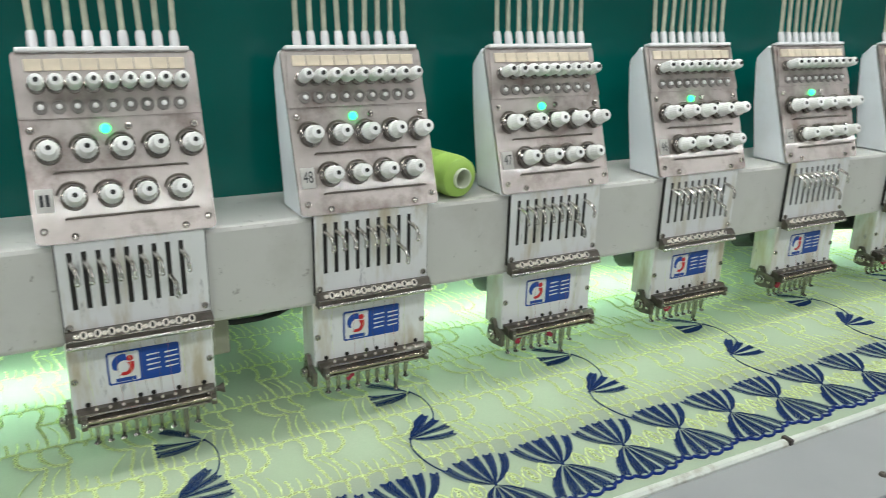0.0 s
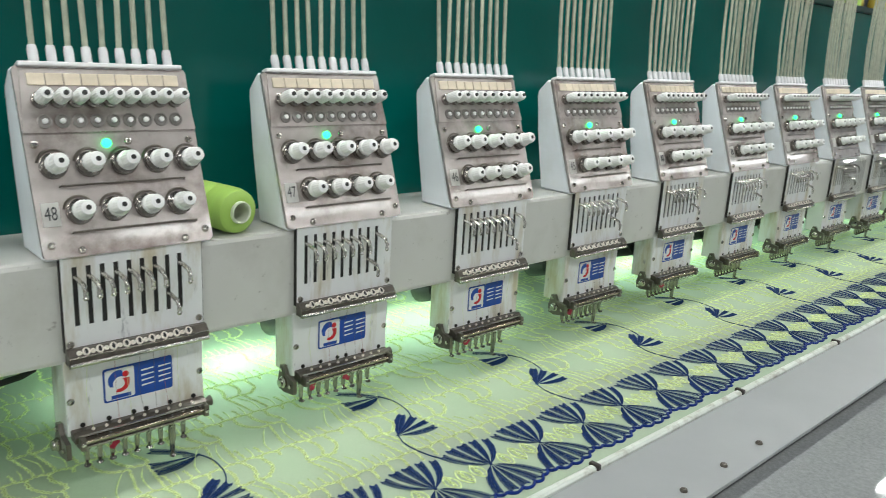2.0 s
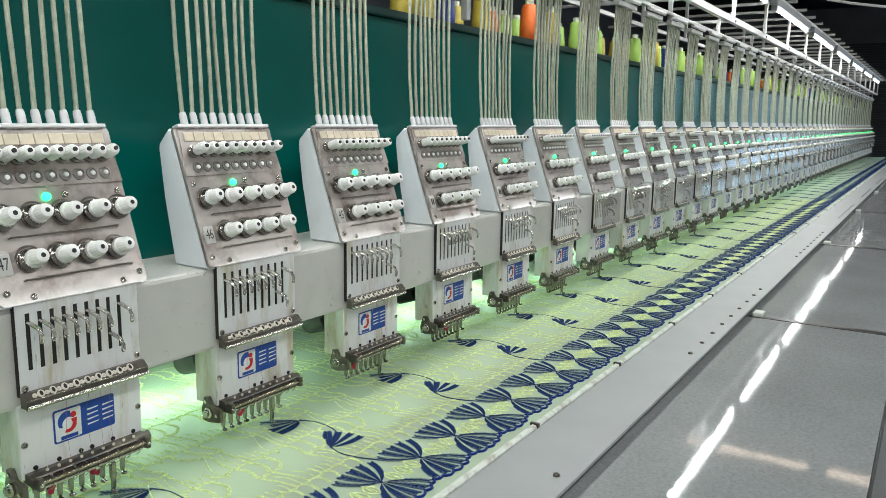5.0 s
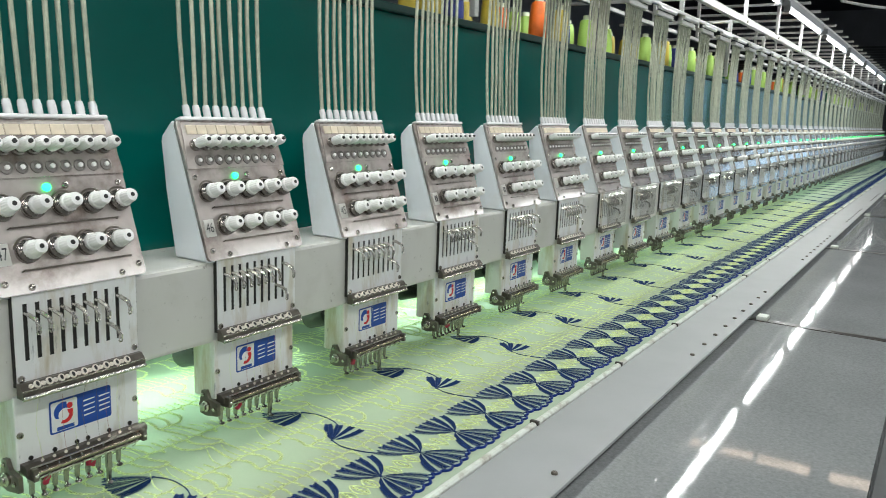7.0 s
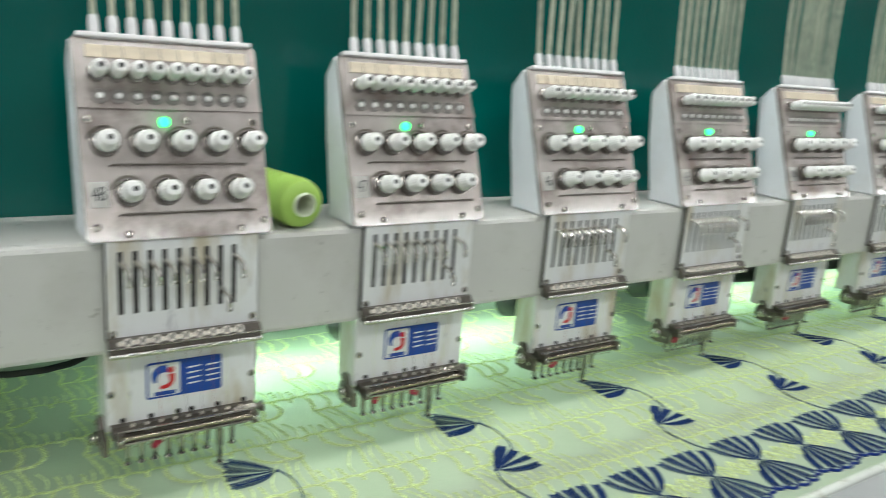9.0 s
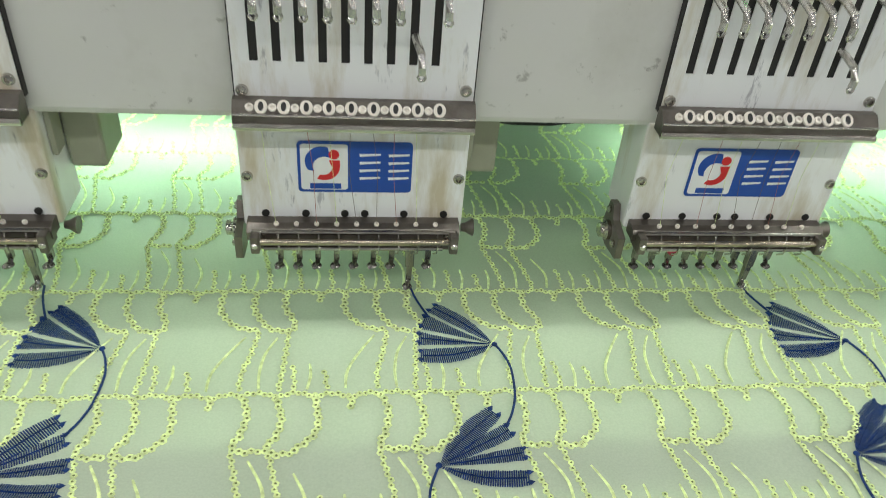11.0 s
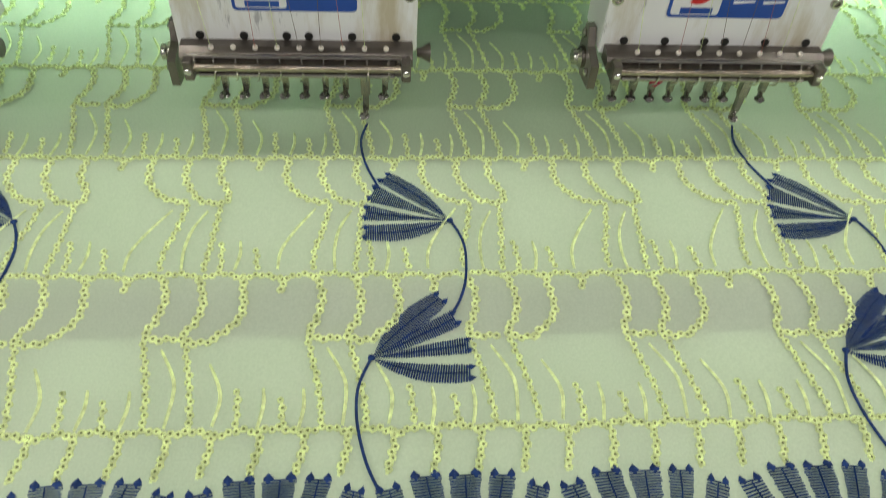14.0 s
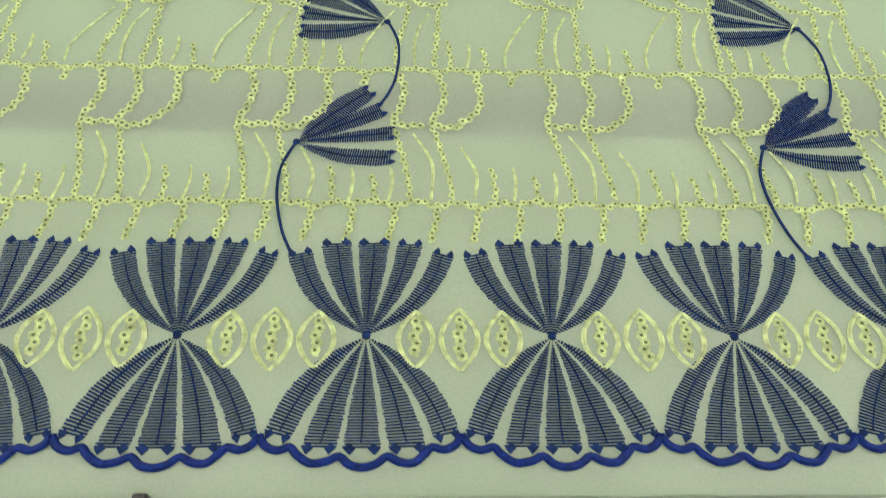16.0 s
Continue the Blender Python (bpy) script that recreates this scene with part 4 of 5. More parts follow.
def heads():
    out = {}
    n0 = build_near_head()
    for k in NEAR:
        out[k] = n0 if k == NEAR[0] else copy_thing(n0, pose(k * PITCH, 0, ZF))
    n0.location = (NEAR[0] * PITCH, 0, ZF)
    f0 = build_far_head()
    for k in FAR:
        if k > FAR[0]:
            copy_thing(f0, pose(k * PITCH, 0, ZF))
    f0.location = (FAR[0] * PITCH, 0, ZF)
    shield = Shape().prism([(-0.0625, 0.175), (-0.0625, 0.262), (-0.055, 0.2675), (-0.0385, 0.2675), (-0.0385, 0.2665), (-0.0545, 0.2665), (-0.0615, 0.2615), (-0.0615, 0.175)], -0.072, 0.0742, YZ).mesh("shield", "sheet")
    for k in range(8, 13):
        part("shield", shield, "sheet", out[k], "clear bent plastic shield")
    tuft = Shape().lathe([(0.001, -0.006), (0.0042, -0.004), (0.0038, 0.002), (0.0046, 0.005), (0.001, 0.007)], 7, ribs=0.35).mesh("thread_tuft", "redwool")
    for k, i in ((1, 2), (2, 1), (2, 5), (3, 2), (4, 1), (5, 3)):
        o = part("thread_tuft", tuft, "redwool", out[k], "snagged crimson thread")
        o.matrix_local = Matrix.Translation((FOOT_X[i], -0.0235, 0.044)) @ Matrix.Rotation(0.4 * i, 4, "Y")
    for k in range(1, 5):
        number_text(out[k], str(49 - k))
    bars = Shape(FACE).box(-0.0800, -0.0765, 0.0370, 0.0490, 0.0047, 0.0051).mesh("number_bar", "ink")
    for k in (-1, 0, 5, 6):
        part("number_bar", bars, "ink", out[k], "faded dark mark")
        part("number_bar", bars, "ink", out[k], "faded dark mark").location = (0.0055, 0, 0)
    return out


# ================= thread tubes and rack =================
def thread_tubes():
    rnd = random.Random(5)

    def pts(i, j):
        x0, x1 = -0.0664 + 0.0172 * i, -0.072 + 0.0172 * i * 1.02
        a, b = rnd.uniform(-0.0028, 0.0028), rnd.uniform(-0.002, 0.002)
        out = []
        for q in range(9):
            u = q / 8
            out.append((x0 + (x1 - x0) * u + a * math.sin(math.pi * u), 0.0295 + 0.005 * math.sin(math.pi * u) + b * math.sin(2 * math.pi * u), 0.474 + (0.828 - 0.474) * u))
        return out
    near = []
    for v in range(3):
        t = thing("tube_bundle", "nine milky plastic thread tubes rising from a head", "thread tubes", (0, 0, -5 - v), "thread tube bundles")
        for i in range(9):
            part("thread_tube", Shape().tube(pts(i, v), 0.0030, 7), "tube", t)
        part("comb", Shape().box(-0.085, 0.085, 0.016, 0.036, 0.823, 0.838, 0.002), "rack", t, "white comb that holds the tubes")
        part("comb_bar", Shape().tube([(-0.09, 0.012, 0.846), (0.09, 0.012, 0.846)], 0.007, 8), "rack", t)
        near.append(t)
    used = set()
    for k in range(-4, 49):
        v = rnd.randrange(3)
        if v not in used:
            used.add(v)
            near[v].location = (k * PITCH, 0, ZF)
        else:
            copy_thing(near[v], pose(k * PITCH, 0, ZF))


def thread_rack():
    r = thing("thread_rack", "white painted steel thread rack above the machine", "thread rack", (0, 0, ZF))
    x0, x1 = MX0, MX1
    for y, z, s in ((0.05, 0.872, 0.012), (0.0, 0.930, 0.022), (0.42, 0.930, 0.018), (-0.045, 1.135, 0.020), (0.42, 1.165, 0.016), (0.20, 1.06, 0.010), (0.62, 1.06, 0.012)):
        part("long_rail", Shape().box(x0, x1, y - s / 2, y + s / 2, z - s / 2, z + s / 2, 0.002), "rack", r)
    up = Shape().box(-0.008, 0.008, 0.048, 0.064, 0.685, 0.93, 0.002).mesh("upright", "rack")
    hang = Shape().box(-0.009, 0.009, -0.008, 0.008, 0.93, 1.17, 0.002).mesh("hanger", "rack")
    cross = Shape().box(-0.008, 0.008, -0.098, 0.63, 1.145, 1.160, 0.002).mesh("cross_bar", "rack")
    low = Shape().box(-0.007, 0.007, 0.0, 0.62, 0.935, 0.948, 0.002).mesh("cross_bar", "rack")
    bolt = Shape().lathe([(0.006, 0), (0.006, 0.004)], 8).mesh("bolt", "dark_steel")
    k = 0
    x = x0 + 0.15
    while x < x1:
        part("upright", up, "rack", r).location = (x, 0, 0)
        part("hanger", hang, "rack", r).location = (x + 0.03, 0, 0)
        part("hanger", hang, "rack", r).location = (x + 0.03, 0.42, 0)
        for dx in (0.0, 0.375):
            part("cross_bar", cross, "rack", r).location = (x + dx, 0, 0)
            if dx == 0:
                part("cross_bar", low, "rack", r).location = (x + 0.1, 0, 0)
        b = part("bolt", bolt, "dark_steel", r)
        b.matrix_local = Matrix.Translation((x + 0.03, -0.0112, 0.930)) @ Matrix.Rotation(radians(90), 4, "X")
        x += 0.75
        k += 1


# ================= spools =================
def spool_shapes(rt, rb, hgt):
    body = Shape().lathe([(rb * 0.9, 0.012), (rb, 0.02), (rb * 0.98, hgt * 0.5), (rt, hgt - 0.012), (rt * 0.85, hgt - 0.004)], 24)
    core = Shape().lathe([(rb * 0.72, 0), (rb * 0.75, 0.006), (rb * 0.6, 0.014), (rt * 0.55, hgt), (rt * 0.58, hgt + 0.010), (rt * 0.42, hgt + 0.011), (rt * 0.40, hgt - 0.03)], 20)
    return body, core


def spools():
    rnd = random.Random(11)
    cols = {"lime": "spool_lime", "orange": "spool_orange", "navy": "spool_blue", "ochre": "spool_yellow", "bottle_green": "spool_dark"}
    first = {}
    order = [(1.58, "ochre"), (1.75, "navy"), (1.92, "ochre"), (2.09, "orange"), (2.27, "ochre"), (2.39, "navy"), (2.51, "lime"), (2.77, "lime"), (3.08, "lime"), (3.24, "ochre"), (3.40, "lime"), (3.56, "navy"), (3.68, "lime")]
    x = 3.95
    seq = ["lime", "lime", "ochre", "lime", "navy", "lime", "lime", "bottle_green", "lime", "lime", "ochre", "lime", "lime", "navy", "lime"]
    i = 0
    while x < 13.2:
        order.append((x, seq[i % len(seq)]))
        x += rnd.uniform(0.14, 0.26)
        i += 1
    front = [(x, rnd.uniform(0.17, 0.24), c) for x, c in order]
    back, x = [], 1.66
    while x < 9.0:
        back.append((x, rnd.uniform(0.30, 0.38), rnd.choice(["orange", "ochre", "lime", "ochre", "navy", "lime", "bottle_green"])))
        x += rnd.uniform(0.09, 0.17)
    for x, y, c in front + back:
        m = pose(x, y, ZF + 0.678, 0, 0, rnd.uniform(0, 90))
        if c not in first:
            t = thing("thread_spool", f"{c.replace('_', ' ')} thread cone standing on the green shelf", "thread spool", (0, 0, 0), "thread spools on the shelf")
            body, core = spool_shapes(0.022, 0.0265, 0.118)
            part("thread", body, cols[c], t)
            part("core", core, "core", t, "pale plastic core")
            t.matrix_basis = m
            first[c] = t
        else:
            copy_thing(first[c], m)
    # the loose cone on the beam
    t = thing("loose_thread_spool", "lime green thread cone lying on the machine beam", "thread spool", (0.4055, -0.026, ZF + 0.2665))
    ax = Vector((-0.16, 1, 0.03)).normalized()
    q = ax.to_track_quat("Z", "Y").to_matrix().to_4x4()
    m = Matrix.Translation((0, 0, 0.0275)) @ q
    body = Shape(m)
    prof = [(0.0137, 0.0), (0.019, 0.0), (0.0255, 0.004), (0.0275, 0.014), (0.0273, 0.030)]
    for k in range(5):
        z = 0.036 + 0.0145 * k
        prof += [(0.0272 - 0.0006 * k, z), (0.0236 - 0.0006 * k, z + 0.0040), (0.0266 - 0.0006 * k, z + 0.0095)]
    prof += [(0.0225, 0.116), (0.018, 0.12), (0.0137, 0.12), (0.0137, 0.0)]
    body.lathe(prof, 32, caps=False)
    part("thread", body, "spool_lime", t, "lime green wound thread")
    ring = Shape(m).lathe([(0.0112, 0.122), (0.0112, -0.0030), (0.0122, -0.0042), (0.0132, -0.0036), (0.0136, -0.0005), (0.0136, 0.122), (0.0112, 0.122)], 28, caps=False)
    part("core", ring, "core", t, "pale hollow plastic core")
    # black disc inside the core, in place of the shade there
    part("core_hole", Shape(m).lathe([(0.0110, 0.030), (0.0110, 0.033)], 24), "cap_dark", t, "black disc painting the shade inside the hollow core")


# ================= things below the beam =================
def below_beam():
    # thread cutters' black motors behind the heads, and khaki brackets
    a = thing("trimmer_motor", "black round motor with steel knob below the beam", "motor", (0, 0, ZF), "motors below the beam")
    part("mount", Shape().box(0.205, 0.262, 0.02, 0.09, 0.128, 0.153, 0.003), "motor", a)
    part("body", Shape(Matrix.Translation((0.232, 0.060, 0.112)) @ Matrix.Rotation(radians(72), 4, "X")).lathe([(0.017, -0.02), (0.020, -0.016), (0.020, 0.03), (0.015, 0.034)], 16), "motor", a)
    part("knob", Shape(Matrix.Translation((0.232, 0.028, 0.101)) @ Matrix.Rotation(radians(72), 4, "X")).lathe([(0.009, 0), (0.011, 0.004), (0.011, 0.010), (0.004, 0.012)], 12), "dark_steel", a)
    for k in range(-4, 40):
        m = pose(k * PITCH, 0, ZF)
        if k == 0:
            continue
        if k == 1:
            a.location = (PITCH, 0, ZF)
        else:
            copy_thing(a, m)
    hose = solid("black_hose", Shape().tube([(p[0], p[1] + 0.080, p[2] - 0.036) for p in ((0.086, -0.012, 0.150), (0.100, -0.018, 0.1475), (0.125, -0.022, 0.1462), (0.155, -0.022, 0.1460), (0.180, -0.018, 0.1475), (0.196, -0.010, 0.150))], 0.0038, 8), "motor", "black rubber hose below the machine beam", "hose")
    solid("ceiling_cable", Shape().tube([(2.33, 0.003, 2.61), (5.826, 0.003, 1.60), (7.026, 0.003, 1.45), (7.400, -0.123, 1.46), (9.226, -0.547, 1.60), (12.23, -0.547, 2.61)], 0.012, 8), "rack", "white twisted cable hung below the dark ceiling", "cable")
    b = thing("bracket_box", "khaki painted square bracket beside a needle case", "bracket", (0, 0, ZF), "brackets below the beam")
    part("box", Shape().box(0.0785, 0.1035, 0.0, 0.045, 0.096, 0.1515, 0.003), "bracket", b)
    copy_thing(b, pose(-PITCH, 0, ZF))


# ================= embroidered cloth =================
BOW_X = 0.0849
CLOTH_HEADS = range(-5, 49)


def smooth_path(pts, n):
    """Catmull-Rom through 2D points, n steps a span."""
    p = [pts[0]] + list(pts) + [pts[-1]]
    out = []
    for i in range(1, len(p) - 2):
        for k in range(n):
            t = k / n
            out.append(tuple(0.5 * (2 * p[i][d] + (p[i + 1][d] - p[i - 1][d]) * t + (2 * p[i - 1][d] - 5 * p[i][d] + 4 * p[i + 1][d] - p[i + 2][d]) * t * t
                             + (3 * p[i][d] - p[i - 1][d] - 3 * p[i + 1][d] + p[i + 2][d]) * t ** 3) for d in (0, 1)))
    out.append(tuple(pts[-1]))
    return out


def stitched(s, left, right, n, seed, h=0.0007, notch=True, u_from=0.0, u_to=1.0):
    """A petal of satin stitches laid across between two side lines; each stitch is a low ridge."""
    rnd = random.Random(seed)

    def at(line, u):
        q = u * (len(line) - 1)
        i = min(int(q), len(line) - 2)
        return line[i][0] + (line[i + 1][0] - line[i][0]) * (q - i), line[i][1] + (line[i + 1][1] - line[i][1]) * (q - i)
    def mixp(p, q, f):
        return (p[0] + (q[0] - p[0]) * f, p[1] + (q[1] - p[1]) * f)
    for k in range(n):
        if not u_from <= (k + 0.5) / n < u_to:
            continue
        u0, u1 = k / n, (k + 0.64) / n
        a0, a1, b0, b1 = at(left, u0), at(left, u1), at(right, u0), at(right, u1)
        w = rnd.uniform(-0.045, 0.02)
        e = rnd.uniform(-0.02, 0.045)

        A, B, C, D = mixp(a0, b0, w), mixp(a0, b0, 1 + e), mixp(a1, b1, 1 + e), mixp(a1, b1, w)
        M1, M2 = mixp(A, D, 0.5), mixp(B, C, 0.5)
        m1, m2 = mixp(M1, M2, 0.2), mixp(M1, M2, 0.8)
        z = 0.0003
        s.put([(*A, z), (*B, z), (*C, z), (*D, z), (*m1, z + h), (*m2, z + h)], [(0, 1, 5, 4), (3, 4, 5, 2), (0, 4, 3), (1, 2, 5)])
    # the dark middle vein of the petal
    if u_to >= 1.0 and u_from <= 0.0:
        mid = [mixp(at(left, u), at(right, u), 0.5 + rnd.uniform(-0.03, 0.03)) for u in (0.12, 0.34, 0.56, 0.78, 0.97)]
        satin(s, mid, 0.00045, 0.0013)
    if notch:
        # small points along the outer end
        l, r = left[-1], right[-1]
        d = (left[-1][0] - left[-2][0], left[-1][1] - left[-2][1])
        ln = math.hypot(*d) or 1
        d = (d[0] / ln, d[1] / ln)
        for f in (0.17, 0.83):
            c = (l[0] + (r[0] - l[0]) * f, l[1] + (r[1] - l[1]) * f)
            wx, wy = (r[0] - l[0]) * 0.17, (r[1] - l[1]) * 0.17
            b = (c[0] - d[0] * 0.0030, c[1] - d[1] * 0.0030)
            s.put([(b[0], b[1], 0.0008), (c[0] - wx, c[1] - wy, 0.0006), (c[0] + wx, c[1] + wy, 0.0006), (c[0] + d[0] * 0.0030, c[1] + d[1] * 0.0030, 0.0006), (c[0], c[1], 0.0016)],
                  [(0, 2, 4), (2, 3, 4), (3, 1, 4), (1, 0, 4)])


def fan(s, apex, wedges, n, seed, u_from=0.0, u_to=1.0):
    """wedges: (left end, right end, left bulge, right bulge), sides bowed out from the apex."""
    for i, (l, r, bl, br) in enumerate(wedges):
        def side(e, b, off):
            mx, my = (apex[0] + e[0]) / 2, (apex[1] + e[1]) / 2
            dx, dy = e[0] - apex[0], e[1] - apex[1]
            ln = math.hypot(dx, dy)
            c = (mx - dy / ln * b, my + dx / ln * b)
            a = (apex[0] + off, apex[1])
            return [((1 - t) ** 2 * a[0] + 2 * t * (1 - t) * (2 * c[0] - mx) + t * t * e[0], (1 - t) ** 2 * a[1] + 2 * t * (1 - t) * (2 * c[1] - my) + t * t * e[1]) for t in [j / 10 for j in range(11)]]
        stitched(s, side(l, bl, -0.0006), side(r, br, 0.0006), n, seed + i, notch=u_to >= 1.0, u_from=u_from, u_to=u_to)


def bow_upper(s, dx, seed):
    w = [((-0.0428, -0.2245), (-0.0303, -0.2218), 0.0085, 0.0050), ((-0.0257, -0.2172), (-0.0102, -0.2163), 0.0042, 0.0015), ((-0.0063, -0.2167), (0.0102, -0.2160), 0.0008, -0.0010),
         ((0.0147, -0.2165), (0.0276, -0.2172), -0.0018, -0.0042), ((0.0336, -0.2218), (0.0440, -0.2248), -0.0050, -0.0085)]
    w = [((a[0] + dx, a[1]), (b[0] + dx, b[1]), c, d) for a, b, c, d in w]
    fan(s, (dx, -0.2715), w, 38, seed)


def bow_lower(s, dx, seed):
    w = [((-0.0322, -0.3246), (-0.0440, -0.3216), -0.0030, -0.0084), ((-0.0114, -0.3290), (-0.0266, -0.3289), -0.0007, -0.0037), ((0.0087, -0.3292), (-0.0081, -0.3292), 0.0007, -0.0007),
         ((0.0293, -0.3287), (0.0125, -0.3292), 0.0042, 0.0011), ((0.0446, -0.3218), (0.0334, -0.3243), 0.0084, 0.0034)]
    w = [((a[0] + dx, a[1]), (b[0] + dx, b[1]), c, d) for a, b, c, d in w]
    fan(s, (dx, -0.2725), w, 40, seed)


def petals(s, apex, ends, dx, seed, n=40, u_from=0.0, u_to=1.0):
    w = [((a[0] + dx, a[1]), (b[0] + dx, b[1]), c, d) for a, b, c, d in ends]
    fan(s, (apex[0] + dx, apex[1]), w, n, seed, u_from, u_to)


FLOWER_C = ((-0.0455, -0.1464), [((-0.0012, -0.1085), (-0.0085, -0.1000), -0.0030, 0.0060), ((0.0052, -0.1250), (0.0008, -0.1140), -0.0020, 0.0010), ((0.0100, -0.1440), (0.0098, -0.1330), -0.0010, 0.0008), ((0.0095, -0.1625), (0.0100, -0.1515), -0.0070, -0.0020)])
FLOWER_B = ((0.0044, -0.0403), [((-0.0438, -0.0060), (-0.0495, -0.0225), 0.0014, -0.0004)])
FLOWER_B2 = ((0.0044, -0.0403), [((-0.0345, 0.0056), (-0.0425, -0.0035), -0.0050, 0.0004), ((-0.0500, -0.0255), (-0.0518, -0.0400), 0.0014, -0.0004), ((-0.0506, -0.0440), (-0.0512, -0.0568), 0.0006, 0.0075)])
STEM_BC = [(0.0044, -0.0403), (0.0095, -0.0520), (0.0126, -0.0671), (0.0113, -0.0900), (0.0068, -0.1060), (0.0010, -0.1170)]
STEM_CE = [(-0.0455, -0.1464), (-0.0523, -0.1654), (-0.0525, -0.1862), (-0.0476, -0.2088), (-0.0411, -0.2242)]
STEM_TOP = [(-0.0420, -0.0100), (-0.0517, 0.0156), (-0.0550, 0.0392), (-0.0508, 0.0579)]


def stem(s, pts, dx, r=0.0009):
    s.tube([(x + dx, y, 0.0008) for x, y in smooth_path(pts, 6)], r, 5)


def knot(s, x, y):
    s.lathe([(0.0022, 0.0003), (0.0020, 0.0012), (0.0008, 0.0018)], 8, Matrix.Translation((x, y, 0)))


def scallop(s, dx):
    pts = [(-0.0461, -0.3230), (-0.0430, -0.3278), (-0.0375, -0.3300), (-0.0318, -0.3285), (-0.0290, -0.3315), (-0.0225, -0.3358), (-0.0150, -0.3350), (-0.0096, -0.3328), (-0.0050, -0.3365),
           (0.0010, -0.3378), (0.0070, -0.3362), (0.0120, -0.3328), (0.0170, -0.3352), (0.0235, -0.3358), (0.0285, -0.3318), (0.0320, -0.3285), (0.0375, -0.3298), (0.0425, -0.3275), (0.0456, -0.3230)]
    s.tube([(x + dx, y, 0.0009) for x, y in smooth_path(pts, 3)], 0.0020, 6)


HOLES = Shape()


def chain(s, pts, step=0.0038, size=0.0028, seed=0):
    """Eyelet chain: small open rings one after another, alternately to both sides."""
    rnd = random.Random(seed)
    path = smooth_path(pts, 8)
    satin(s, pts, size * 0.45, 0.00045)
    d, k = 0.0, 0
    for (x0, y0), (x1, y1) in zip(path, path[1:]):
        ln = math.hypot(x1 - x0, y1 - y0)
        if ln < 1e-9:
            continue
        while d < ln:
            f = d / ln
            sd = (1 if k % 2 else -1) * size * 0.22
            cx = x0 + (x1 - x0) * f - (y1 - y0) / ln * sd + rnd.uniform(-0.0002, 0.0002)
            cy = y0 + (y1 - y0) * f + (x1 - x0) / ln * sd + rnd.uniform(-0.0002, 0.0002)
            r = size * rnd.uniform(0.9, 1.1)
            a0 = rnd.uniform(0, 1)
            v, fc = [], []
            for a in range(6):
                c, q = math.cos(a * math.pi / 3 + a0), math.sin(a * math.pi / 3 + a0)
                v += [(cx + r * c, cy + r * q, 0.0002), (cx + r * 0.72 * c, cy + r * 0.72 * q, 0.0011), (cx + r * 0.36 * c, cy + r * 0.36 * q, 0.0002)]
            for a in range(6):
                b = (a + 1) % 6
                fc += [(a * 3, b * 3, b * 3 + 1, a * 3 + 1), (a * 3 + 1, b * 3 + 1, b * 3 + 2, a * 3 + 2)]
            s.put(v, fc)
            if step < 0.0065 and y0 < 0.2:
                HOLES.put([(cx + r * 0.33 * math.cos(a * math.pi / 2.5), cy + r * 0.33 * math.sin(a * math.pi / 2.5), 0.0007) for a in range(5)], [(0, 1, 2, 3, 4)])
            d += step
            k += 1
        d -= ln


def satin(s, pts, w=0.0011, h=0.0011):
    path = smooth_path(pts, 5)
    n = len(path)
    v, f = [], []
    for i, (x, y) in enumerate(path):
        a, b = path[max(i - 1, 0)], path[min(i + 1, n - 1)]
        dx, dy = b[0] - a[0], b[1] - a[1]
        ln = math.hypot(dx, dy) or 1
        ww = w * (0.7 + 0.3 * math.sin(math.pi * i / n))
        nx, ny = -dy / ln * ww, dx / ln * ww
        v += [(x + nx, y + ny, 0.0003), (x, y, h), (x - nx, y - ny, 0.0003)]
    for i in range(n - 1):
        f += [(3 * i, 3 * i + 3, 3 * i + 4, 3 * i + 1), (3 * i + 1, 3 * i + 4, 3 * i + 5, 3 * i + 2)]
    s.put(v, f)


